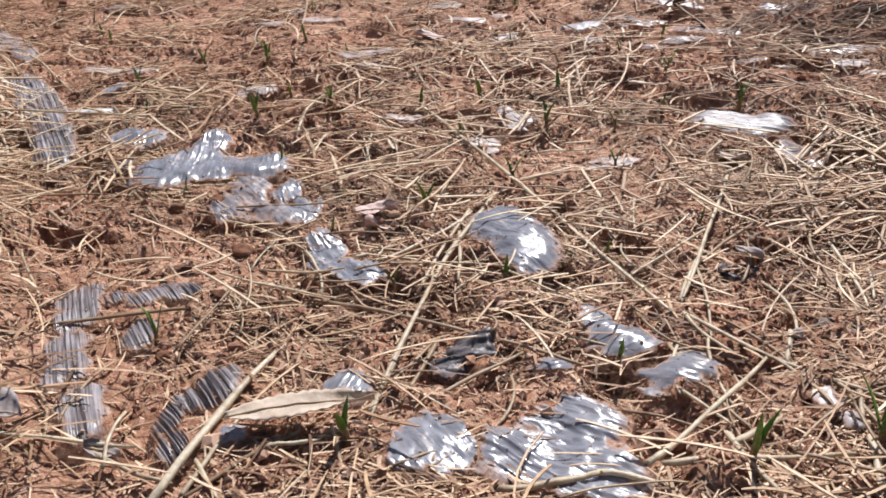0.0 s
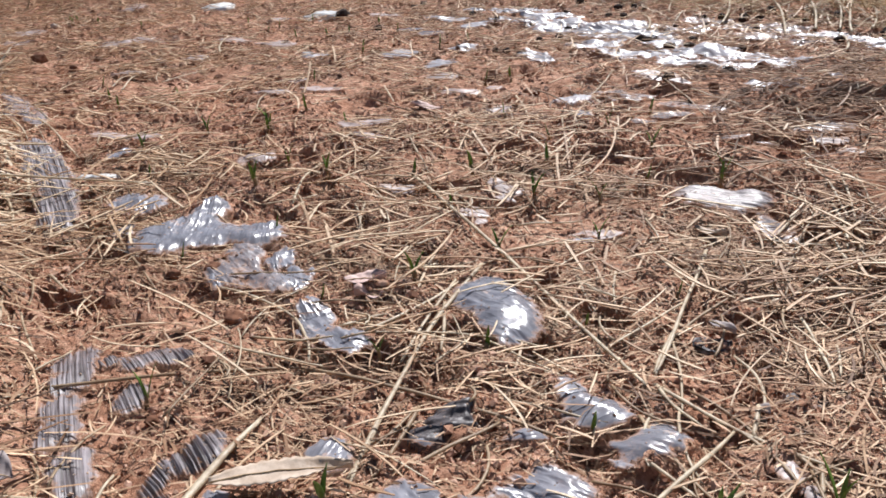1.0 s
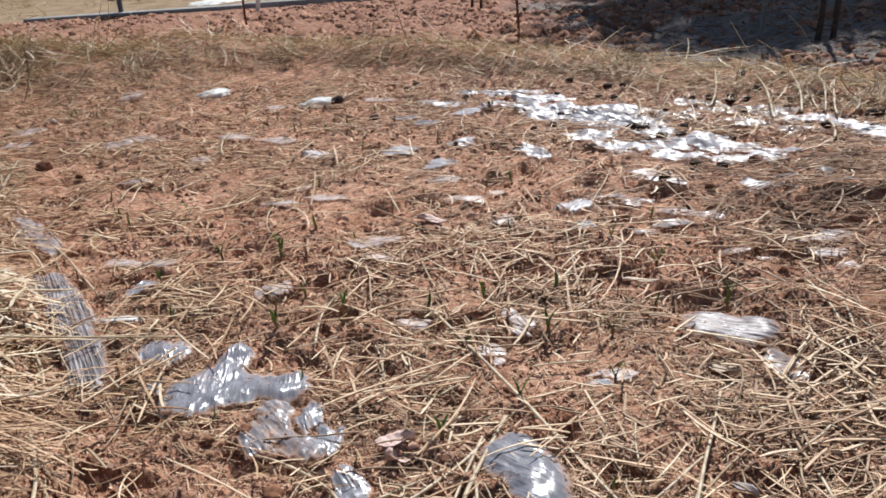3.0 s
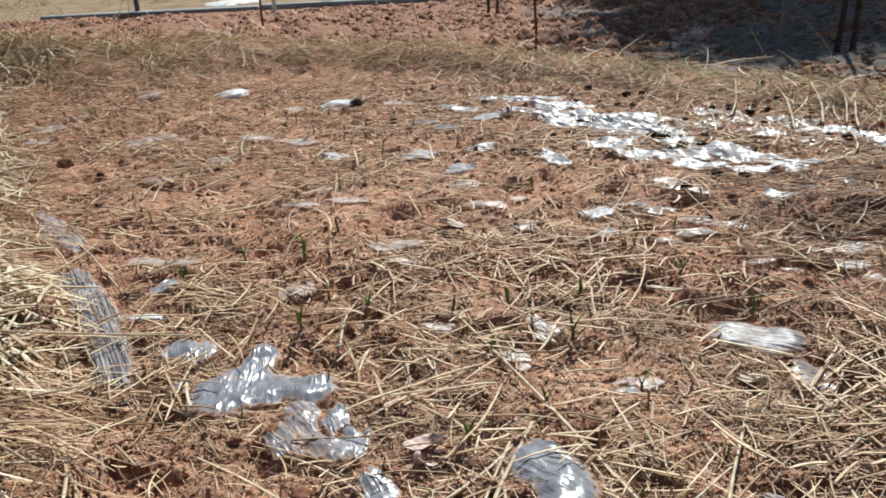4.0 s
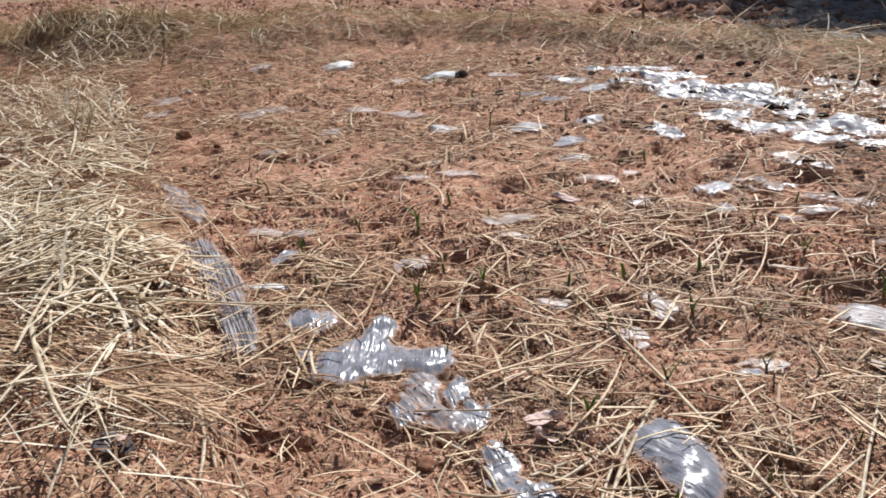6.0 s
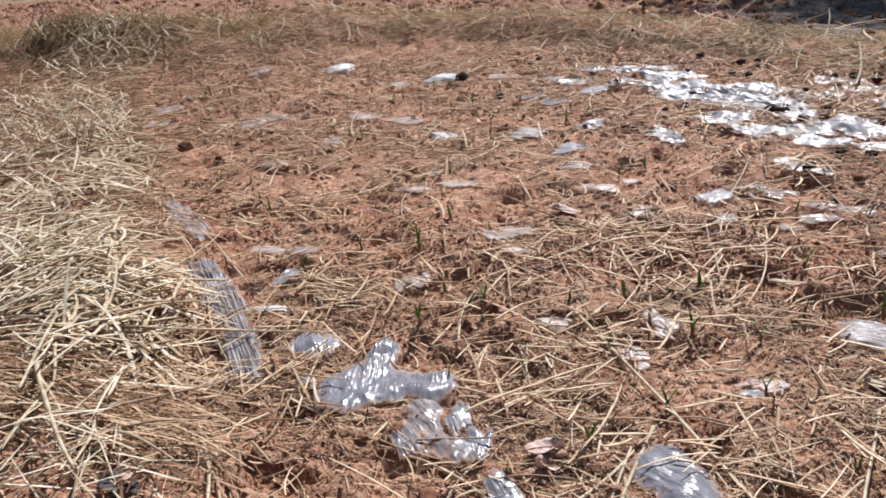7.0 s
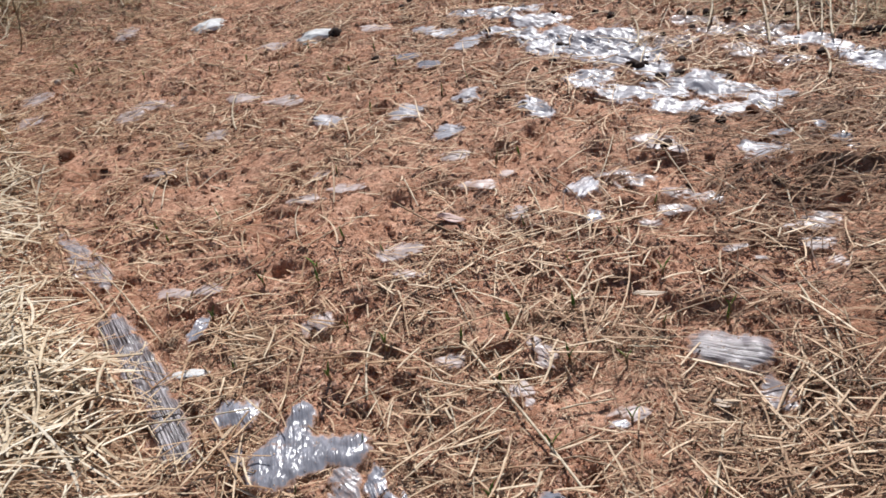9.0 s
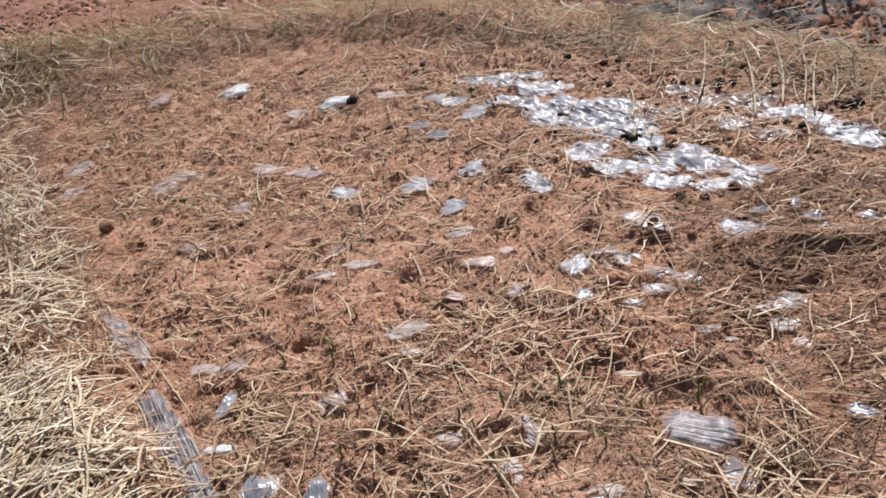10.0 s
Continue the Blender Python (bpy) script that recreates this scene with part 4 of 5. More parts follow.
dead_leaf(0.346, 0.767, -17, 0.042, 0.017, LEAF_PALE, "small yellowish dead leaf on bare soil", curl=0.4, lift=0.006)
dead_leaf(-0.129, 1.349, -16, 0.069, 0.027, LEAF_PINK, "flat brown dead leaf half buried in soil", curl=0.3, lift=0.012)
dead_leaf(-0.173, 0.141, -9, 0.031, 0.015, LEAF_GREY, "grey leaf scrap under straws", curl=0.4)
dead_leaf(0.341, 0.362, -37, 0.015, 0.016, LEAF_GREY, "grey leaf scrap under straws", curl=0.3)
dead_leaf(-0.519, 0.369, -3, 0.056, 0.036, LEAF_DARK, "dark dead leaf in a hollow of the straw", curl=0.15, lift=0.01)
dead_leaf(-0.506, 0.374, 34, 0.018, 0.019, LEAF_PINK, "pinkish leaf scrap in a hollow of the straw", curl=0.4, lift=0.02)

# ---- clods and stones ----
clod(-0.188, 2.585, 0.0126, DARK_CLOD, "round dark brown soil clod on the bed")
clod(-0.097, 2.472, 0.0115, DARK_CLOD, "round dark brown soil clod on the bed")
clod(-0.085, 2.574, 0.0101, DARK_CLOD, "round dark brown soil clod on the bed")
clod(0.496, 1.691, 0.0127, DARK_CLOD, "round dark brown soil clod on the bed")
clod(0.56, 1.931, 0.0106, DARK_CLOD, "round dark brown soil clod on the bed")
clod(-0.646, 2.652, 0.0238, DARK_CLOD, "round dark brown soil clod on the bed")
clod(0.128, 2.297, 0.0127, DARK_CLOD, "round dark brown soil clod on the bed")
clod(-0.434, 2.858, 0.0138, DARK_CLOD, "round dark brown soil clod on the bed")
clod(-0.414, 2.931, 0.0126, DARK_CLOD, "round dark brown soil clod on the bed")
clod(-0.457, 2.366, 0.0134, DARK_CLOD, "round dark brown soil clod on the bed")
clod(0.39, 1.977, 0.0148, DARK_CLOD, "round dark brown soil clod on the bed")
clod(0.439, 1.985, 0.0127, DARK_CLOD, "round dark brown soil clod on the bed")
clod(-0.021, 1.945, 0.0107, DARK_CLOD, "round dark brown soil clod on the bed")
clod(-0.053, 1.974, 0.0088, DARK_CLOD, "round dark brown soil clod on the bed")
clod(0.157, 2.747, 0.0153, DARK_CLOD, "round dark brown soil clod on the bed")
clod(0.623, 2.331, 0.012, DARK_CLOD, "round dark brown soil clod on the bed")
clod(0.782, 2.276, 0.0108, DARK_CLOD, "round dark brown soil clod on the bed")
clod(0.334, 2.652, 0.0115, DARK_CLOD, "round dark brown soil clod on the bed")
clod(-0.191, 0.473, 0.0116, BROWN_CLOD, "reddish-brown soil clod on the bed")
clod(-0.268, 0.597, 0.0105, BROWN_CLOD, "reddish-brown soil clod on the bed")
clod(-0.371, 0.494, 0.0074, BROWN_CLOD, "reddish-brown soil clod on the bed")
clod(-0.189, 0.273, 0.0061, BROWN_CLOD, "reddish-brown soil clod on the bed")
clod(0.498, 1.112, 0.0055, BROWN_CLOD, "reddish-brown soil clod on the bed")
clod(-0.305, 0.568, 0.0083, BROWN_CLOD, "reddish-brown soil clod on the bed")
clod(0.576, 1.73, 0.0158, BROWN_CLOD, "reddish-brown soil clod on the bed")
clod(0.442, 1.515, 0.0125, BROWN_CLOD, "reddish-brown soil clod on the bed")
clod(0.493, 1.457, 0.0116, BROWN_CLOD, "reddish-brown soil clod on the bed")
clod(0.079, 1.508, 0.0068, BROWN_CLOD, "reddish-brown soil clod on the bed")
clod(-1.308, 1.887, 0.0213, BROWN_CLOD, "reddish-brown soil clod on the bed")
clod(-0.131, 0.643, 0.0024, STONE, "small pale stone on the soil", name='pebble', category='pebble')
clod(0.084, 0.208, 0.0045, STONE, "small pale stone on the soil", name='pebble', category='pebble')
clod(-0.443, 0.48, 0.0021, STONE, "small pale stone on the soil", name='pebble', category='pebble')
clod(0.329, 0.219, 0.0027, STONE, "small pale stone on the soil", name='pebble', category='pebble')
clod(-1.649, 2.521, 0.0121, STONE, "small pale stone on the soil", name='pebble', category='pebble')
clod(-0.893, 3.102, 0.0069, STONE, "small pale stone on the soil", name='pebble', category='pebble')
clod(-0.882, 3.113, 0.0075, STONE, "small pale stone on the soil", name='pebble', category='pebble')
clod(0.137, 0.572, 0.0016, STONE, "small pale stone on the soil", name='pebble', category='pebble')
clod(0.142, 1.384, 0.003, STONE, "small pale stone on the soil", name='pebble', category='pebble')
clod(0.226, 2.107, 0.0091, STONE, "small pale stone on the soil", name='pebble', category='pebble')

dark = random.Random(21)
for x0, y0, spread, count in ((0.36, 2.07, 0.06, 9), (0.62, 2.33, 0.12, 14), (0.86, 2.12, 0.09, 12), (0.2, 2.62, 0.1, 8), (0.5, 1.68, 0.12, 7), (0.1, 2.2, 0.16, 7)):
    for _ in range(count):
        clod(round(dark.gauss(x0, spread), 3), round(dark.gauss(y0, spread), 3), round(dark.uniform(0.006, 0.015), 4), DARK_CLOD, "small dark brown soil clod beside plastic film")

# ---- single straw stalks ----
stalk(0.081, 0.678, -59.5, 0.637, 0.002, 5, PALE)
stalk(0.319, 0.338, -44.8, 0.192, -0.009, 4, PALE)
stalk(0.032, 0.428, -96.9, 0.44, -0.013, 5, PALE)
stalk(0.02, 0.504, -97.6, 0.198, -0.002, 4, PALE)
stalk(0.006, 0.274, -94.2, 0.122, 0.001, 4, PALE)
stalk(-0.196, 0.337, 20.8, 0.236, 0.007, 4.5, TAN)
stalk(0.042, 0.338, -18.1, 0.267, 0.009, 4.5, TAN)
stalk(-0.108, 0.193, 81.1, 0.181, 0, 7, PALE)
stalk(-0.097, 0.157, 82.1, 0.088, 0.001, 4, PALE)
stalk(-0.042, 0.498, 39.6, 0.083, 0.002, 4.5, PALE)
stalk(-0.003, 0.529, 58.7, 0.152, -0.006, 4.5, PALE)
stalk(0.036, 0.489, -83.3, 0.111, 0.001, 4, PALE)
stalk(0.294, 0.571, -105.3, 0.307, 0.001, 4.5, PALE)
stalk(0.246, 0.521, -126.8, 0.164, 0, 3.5, PALE)
stalk(0.308, 0.542, -125, 0.159, -0.004, 3.5, TAN)
stalk(0.269, 0.477, -107.6, 0.106, -0.003, 4, PALE)
stalk(0.076, 0.272, 45.4, 0.111, 0, 4.5, TAN)
stalk(0.03, 0.279, -99.8, 0.106, 0.002, 4, TAN)
stalk(0.014, 0.283, -115.3, 0.101, 0.006, 3, TAN)
stalk(0.095, 0.233, -104.2, 0.09, 0.013, 3, TAN)
stalk(0.072, 0.172, -127.6, 0.044, 0, 3, TAN)
stalk(0.258, 0.249, 54.7, 0.185, -0.003, 4.5, PALE)
stalk(0.283, 0.191, 11.6, 0.13, 0, 5, PALE)
stalk(0.279, 0.184, -65.6, 0.07, -0.003, 5, PALE)
stalk(0.241, 0.306, -95.8, 0.088, -0.006, 3, PALE)
stalk(0.273, 0.305, -87.4, 0.111, -0.007, 3, PALE)
stalk(0.274, 0.425, -91.3, 0.128, 0.003, 3, PALE)
stalk(-0.203, 0.144, 7.2, 0.096, 0.001, 3.5, PALE)
stalk(-0.148, 0.132, -15.1, 0.065, -0.003, 4, PALE)
stalk(-0.41, 0.768, 49, 0.265, -0.014, 3.5, TAN)
stalk(-0.239, 0.903, 94, 0.187, 0.009, 4, PALE)
stalk(0.431, 0.949, -66.4, 0.447, 0.02, 3.5, TAN)
stalk(0.524, 0.937, -87.9, 0.222, 0.006, 4, PALE)
stalk(0.542, 0.873, -97, 0.156, 0.002, 3.5, PALE)
stalk(-0.459, 0.574, 14.1, 0.131, 0.006, 3.5, TAN)
stalk(-0.585, 1.216, 41.4, 0.259, -0.002, 3, PALE)
stalk(-0.181, 0.514, -29.4, 0.126, 0.007, 4, PALE)
stalk(-0.105, 0.439, -64, 0.098, 0.005, 3.5, PALE)
stalk(0.187, 0.587, -75.8, 0.081, -0.002, 3.5, PALE)
stalk(0.221, 0.601, -90.6, 0.1, -0.003, 3, PALE)
stalk(0.338, 0.415, -84.5, 0.103, 0.01, 3.5, PALE)
stalk(0.399, 0.539, -93, 0.076, -0.005, 3, TAN)
stalk(0.399, 0.633, 87, 0.095, -0.016, 3, TAN)
stalk(0.431, 0.637, 46.7, 0.143, -0.012, 3.5, PALE)
stalk(-0.377, 0.608, -49.7, 0.209, -0.002, 4, TAN)
stalk(-0.434, 0.598, -83.8, 0.121, 0.004, 3, TAN)
stalk(-0.448, 0.494, -57.1, 0.114, 0.007, 3, TAN)
stalk(-0.446, 0.45, 120.7, 0.126, 0.001, 3.5, PALE)
stalk(-0.506, 1.036, -63.4, 0.199, 0.002, 3, PALE)
stalk(-0.525, 0.966, 116.1, 0.164, -0.004, 2.5, PALE)
stalk(-0.126, 0.77, -71.2, 0.102, 0.002, 3, PALE)
stalk(-0.123, 0.774, -82.5, 0.115, 0, 3, PALE)
stalk(-0.085, 0.766, -75.4, 0.075, 0.003, 3, PALE)
stalk(-0.046, 0.768, 53.9, 0.105, -0.003, 2.5, TAN)
stalk(0.148, 1.211, -84.7, 0.204, -0.004, 3.5, PALE)
stalk(0.035, 1.341, -78.8, 0.128, 0.003, 3, PALE)
stalk(-0.099, 1.077, -70.3, 0.205, 0, 3.5, PALE)
stalk(0.011, 0.869, -58.6, 0.123, -0.003, 3, PALE)
stalk(-0.121, 0.865, -56.1, 0.081, 0.002, 3.5, PALE)
stalk(0.276, 0.76, -76.1, 0.088, 0.001, 3, PALE)
stalk(0.419, 0.71, 69.3, 0.065, 0.001, 3, PALE)
stalk(0.437, 0.702, 63.9, 0.059, 0.001, 3.5, PALE)
stalk(0.495, 0.727, -89, 0.11, -0.002, 4, PALE)
stalk(0.493, 0.685, -86.8, 0.072, 0, 4, PALE)
stalk(0.161, 0.403, -129.6, 0.121, -0.002, 3, TAN)
stalk(-0.071, 0.15, -127.9, 0.091, -0.002, 4, TAN)
stalk(0.14, 0.152, 18.2, 0.071, -0.003, 6, PALE)
stalk(0.199, 0.155, -16.7, 0.052, 0.006, 5, PALE)
stalk(-0.322, 0.269, 53.6, 0.024, 0, 3, PALE)
stalk(0.287, 0.222, 44.2, 0.053, 0, 6, PALE)
stalk(0.36, 0.193, -99, 0.064, 0, 6, PALE)
stalk(0.368, 0.262, -100.4, 0.039, 0, 4, PALE)
stalk(0.333, 0.344, -104.6, 0.052, 0, 5, PALE)
stalk(-0.091, 0.128, -49.4, 0.046, 0, 4, PALE)
stalk(-0.005, 0.163, -66.9, 0.051, -0.002, 3, TAN)
stalk(0.161, 0.339, -15, 0.089, 0, 3, PALE)
stalk(0.27, 0.368, -65.6, 0.082, -0.005, 3.5, PALE)
stalk(0.238, 0.361, -50.5, 0.082, -0.01, 3, TAN)
stalk(0.309, 0.347, -59.9, 0.102, 0.007, 3.5, TAN)
stalk(0.259, 0.284, -67.3, 0.125, -0.005, 3.5, TAN)
stalk(0.324, 0.3, -59.6, 0.101, 0.009, 4, TAN)
stalk(0.36, 0.271, -68.8, 0.086, 0.006, 4, TAN)
stalk(0.224, 0.231, -24.7, 0.069, 0.003, 3, TAN)
stalk(0.252, 0.252, -52.7, 0.053, -0.001, 3.5, PALE)
stalk(0.414, 0.482, -89.6, 0.137, 0.002, 3.5, PALE)
stalk(0.409, 0.447, -77, 0.111, -0.011, 3.5, TAN)
stalk(0.362, 0.517, -71.7, 0.131, 0.012, 3, TAN)
stalk(0.366, 0.615, -49.1, 0.098, -0.014, 3, TAN)
stalk(0.465, 0.633, -29.1, 0.051, -0.003, 3, TAN)
stalk(0.428, 0.456, -101.3, 0.066, 0.001, 3, PALE)
stalk(-0.046, 0.171, 15.8, 0.041, 0.001, 4, PALE)
stalk(-0.24, 0.172, -53.3, 0.079, 0.007, 3, TAN)
stalk(-0.22, 0.208, -84.1, 0.097, -0.007, 3, TAN)
stalk(0.101, 0.655, 19.2, 0.097, 0.022, 3, TAN)
stalk(0.121, 0.716, 26.8, 0.104, -0.002, 3, TAN)
stalk(-0.064, 0.339, -16.6, 0.07, -0.005, 3, TAN)
stalk(-0.331, 0.349, 81.7, 0.056, -0.001, 3, PALE)
stalk(0.152, 0.419, 56, 0.055, 0.007, 3, TAN)
stalk(0.053, 0.436, -119.2, 0.057, 0, 2.5, PALE)
stalk(0.017, 0.276, 48.9, 0.082, 0.002, 3, TAN)
stalk(0.062, 0.177, 39.8, 0.07, -0.002, 3, TAN)
stalk(0.215, 1.551, -104.3, 0.202, 0.004, 3, PALE)
stalk(0.209, 1.403, -69.4, 0.108, 0, 3, PALE)
stalk(0.374, 1.425, -79.8, 0.301, 0.004, 3, PALE)
stalk(0.54, 1.421, -67.1, 0.149, -0.002, 3, PALE)
stalk(0.566, 1.301, -93.4, 0.102, 0, 4, PALE)
stalk(0.625, 1.647, -77.5, 0.254, 0.004, 4, PALE)
stalk(0.694, 1.547, -89.6, 0.282, -0.002, 3.5, TAN)
stalk(0.724, 1.377, -46, 0.082, -0.007, 3.5, PALE)
stalk(-0.776, 1.696, 70.1, 0.205, 0.001, 3.5, PALE)
stalk(-0.381, 1.869, 65, 0.18, 0.001, 4, PALE)
stalk(-0.453, 1.757, -15.9, 0.212, -0.002, 3, TAN)
stalk(-0.428, 1.702, -73.5, 0.162, -0.001, 3, PALE)
stalk(-0.238, 1.496, -69.2, 0.129, 0, 4, PALE)
stalk(-0.386, 1.363, 47.5, 0.239, -0.009, 4, TAN)
stalk(-0.141, 1.329, -43.5, 0.375, -0.006, 4, TAN)
stalk(0.057, 1.381, -77.9, 0.177, 0.004, 4, PALE)
stalk(0.163, 1.276, -84.4, 0.185, 0.002, 3.5, TAN)
stalk(0.111, 1.452, -58.5, 0.17, 0.009, 3.5, TAN)
stalk(-0.863, 1.714, -69, 0.24, -0.012, 3, PALE)
stalk(-0.979, 2.437, -37.3, 0.36, 0.006, 2.5, PALE)
stalk(-1.026, 2.056, -61.8, 0.357, -0.005, 2.5, PALE)
stalk(-0.168, 1.5, 166.4, 0.28, 0.004, 2.5, TAN)
stalk(-0.106, 1.261, 78.7, 0.092, -0.001, 4, PALE)
stalk(0.479, 1.03, -57.3, 0.246, 0.006, 3.5, TAN)
stalk(0.557, 0.853, -80.8, 0.151, 0.011, 3.5, TAN)
stalk(0.427, 1.016, 11.5, 0.292, 0.018, 3, TAN)
stalk(0.444, 0.786, 60.3, 0.121, 0.004, 4, PALE)
stalk(0.467, 0.781, 66.3, 0.109, 0.001, 4, PALE)
stalk(0.51, 0.793, -95.9, 0.137, 0.006, 4.5, PALE)
stalk(0.549, 1.026, -73.8, 0.154, -0.008, 3.5, PALE)
stalk(0.568, 0.898, -95, 0.139, 0.002, 3.5, TAN)
stalk(-0.903, 1.625, 103.6, 0.166, 0.001, 3.5, PALE)
stalk(-0.927, 1.637, 97.9, 0.146, 0.005, 3.5, PALE)
stalk(-0.714, 1.468, -63.4, 0.152, 0.006, 3, PALE)
stalk(-0.595, 1.331, -70.8, 0.125, -0.011, 3, PALE)
stalk(-0.482, 1.385, -74.2, 0.177, -0.011, 3, PALE)
stalk(0.441, 1.413, -57.5, 0.177, 0.003, 3.5, PALE)
stalk(0.288, 1.647, -45.2, 0.172, 0.011, 3, TAN)
stalk(-1.111, 1.454, -12.9, 0.255, -0.004, 3.5, TAN)
stalk(-0.895, 1.2, -47.8, 0.28, 0.007, 3, PALE)
stalk(-0.809, 1.137, -47, 0.413, 0.006, 4, PALE)
stalk(-0.906, 1.16, -43.2, 0.231, 0.011, 4, PALE)
stalk(-0.702, 1.174, 14.8, 0.055, -0.101, 2.5, TAN)
stalk(-1.012, 1.184, -8.9, 0.219, 0.005, 3, TAN)
stalk(-0.647, 0.699, 12.6, 0.481, -0.01, 4, PALE, 0.05)
stalk(-0.931, 0.837, 92.1, 0.272, -0.009, 5, PALE, 0.05)
stalk(-0.896, 0.858, 83, 0.294, -0.006, 5, PALE, 0.05)
stalk(-0.824, 0.769, 37.1, 0.164, 0.011, 5, PALE, 0.05)
stalk(-1.046, 0.961, -66.3, 0.257, 0, 4, PALE, 0.05)
stalk(-0.833, 0.948, -89.2, 0.229, -0.007, 4, PALE, 0.008)
stalk(-0.965, 1.365, 67.8, 0.048, -0.002, 3, PALE, 0.008)
stalk(-0.924, 1.289, -46.9, 0.146, -0.002, 3, PALE, 0.008)
stalk(-0.764, 0.94, -60.2, 0.219, 0.01, 4, PALE, 0.008)
stalk(-0.633, 0.805, -54.7, 0.209, -0.007, 4, PALE, 0.008)
stalk(-0.69, 0.916, -80.7, 0.148, 0.003, 3.5, PALE, 0.008)
stalk(-0.654, 0.452, -45.4, 0.316, -0.007, 6, PALE, 0.05)
stalk(-0.728, 0.553, -55.7, 0.103, 0.001, 5, PALE, 0.05)
stalk(-0.674, 0.434, -71.9, 0.161, -0.003, 5, PALE, 0.05)
stalk(-0.564, 0.54, 50, 0.17, -0.005, 4.5, TAN, 0.05)
stalk(-0.473, 0.457, -58.7, 0.223, 0.01, 5, PALE, 0.008)
stalk(-0.506, 0.414, -20.1, 0.111, 0.001, 4, PALE, 0.05)
stalk(-0.581, 0.406, -62.1, 0.152, 0.009, 4, PALE, 0.05)
stalk(-0.52, 0.466, 29.8, 0.086, 0.005, 3.5, TAN, 0.05)
stalk(-0.645, 0.485, -26.9, 0.08, 0, 3.5, TAN, 0.05)
stalk(-0.63, 0.625, -26, 0.144, 0.003, 4, TAN, 0.05)
stalk(-0.599, 0.636, -134.4, 0.064, 0.004, 3.5, PALE, 0.008)
stalk(-0.832, 0.645, 15.9, 0.084, 0.007, 4, PALE, 0.05)
stalk(-0.725, 0.646, 35.6, 0.156, 0.018, 4, TAN, 0.05)
stalk(-1.151, 1.163, -48.9, 0.301, 0.001, 3.5, TAN, 0.05)
stalk(-1.314, 1.337, -22, 0.306, -0.016, 3, TAN, 0.05)
stalk(-1.112, 1.094, 156.6, 0.211, 0, 3, PALE, 0.05)
stalk(-0.609, 0.702, -53.8, 0.161, 0.006, 4, PALE, 0.008)
stalk(-0.606, 0.567, 64.7, 0.061, -0.007, 3, PALE, 0.05)
stalk(-0.499, 0.571, 148.1, 0.044, -0.002, 4, PALE, 0.008)
stalk(-0.424, 0.516, -38.5, 0.05, 0, 4, PALE, 0.008)
stalk(-0.479, 0.625, 45, 0.078, -0.049, 3, TAN, 0.008)
stalk(-0.638, 0.442, 49.9, 0.099, 0.006, 4, PALE, 0.05)
stalk(0.591, 2.459, 79.9, 0.420, -0.012, 7, PALE, 0.012)
stalk(0.458, 2.586, 77.8, 0.290, 0.012, 5, PALE, 0.012)
stalk(0.711, 2.299, 84.9, 0.420, -0.012, 7, PALE, 0.012)
stalk(0.807, 2.357, 83.1, 0.420, -0.012, 7, PALE, 0.012)
stalk(0.868, 2.320, 80.8, 0.399, -0.012, 6, PALE, 0.012)
stalk(0.908, 2.275, 74.8, 0.420, 0.012, 6, PALE, 0.012)
stalk(0.910, 2.428, 82.2, 0.357, 0.012, 5, PALE, 0.012)
stalk(0.938, 2.220, 75.6, 0.213, -0.012, 6, PALE, 0.012)
stalk(0.350, 2.302, 88.3, 0.237, -0.012, 6, PALE, 0.012)
stalk(-1.738, 3.335, 112.5, 0.150, -0.012, 8, PALE, 0.012)
stalk(-1.728, 3.281, 109.2, 0.150, 0.012, 7, PALE, 0.012)
stalk(-1.267, 3.098, 71.3, 0.121, -0.012, 6, PALE, 0.012)
stalk(-2.619, 4.113, 121.0, 0.150, -0.012, 6, PALE, 0.012)
stalk(-2.241, 3.153, 36.6, 0.103, 0, 5, PALE, 0.004, 0.03)
stalk(-2.307, 3.683, 118.7, 0.150, -0.012, 5, PALE, 0.012)
stalk(-1.290, 3.445, 108.7, 0.150, 0.012, 5, PALE, 0.012)
stalk(-0.783, 3.139, 87.9, 0.150, -0.012, 6, PALE, 0.012)
stalk(-0.605, 3.287, 96.5, 0.150, 0.012, 5, PALE, 0.012)
stalk(-0.509, 3.389, 97.9, 0.150, 0.012, 5, PALE, 0.012)
stalk(-0.065, 3.162, 97.0, 0.150, -0.012, 7, PALE, 0.012)
stalk(0.346, 3.017, -1.1, 0.036, 0, 5, PALE, 0.004, 0.05)
stalk(0.729, 2.771, -8.6, 0.01, 0, 5, PALE, 0.004, 0.04)
stalk(0.754, 2.765, 87.5, 0.068, 0.012, 6, PALE, 0.012)
stalk(0.795, 1.938, 81.4, 0.179, -0.012, 6, PALE, 0.012)
stalk(0.032, 2.718, 5.2, 0.088, 0, 4, PALE, 0.004, 0.037)
stalk(-1.826, 3.077, 32, 0.04, 0, 4, PALE, 0.004, 0.039)
stalk(-0.830, 2.047, 106.5, 0.252, 0.012, 5, PALE, 0.012)
stalk(-1.478, 1.667, 38.6, 0.046, 0, 5, PALE, 0.004, 0.124)
stalk(-1.478, 1.698, 38.3, 0.052, 0, 5, PALE, 0.004, 0.108)
stalk(-1.613, 1.884, 37.9, 0.036, 0, 5, PALE, 0.004, 0.07)
stalk(-1.827, 1.955, 40, 0.01, 0, 5, PALE, 0.004, 0.079)
stalk(-1.502, 1.944, 35.3, 0.032, 0, 4, PALE, 0.004, 0.038)
stalk(-1.739, 1.923, 39.3, 0.027, 0, 5, PALE, 0.004, 0.03)
stalk(-1.56, 1.76, 38.8, 0.05, 0, 4, PALE, 0.004, 0.128)
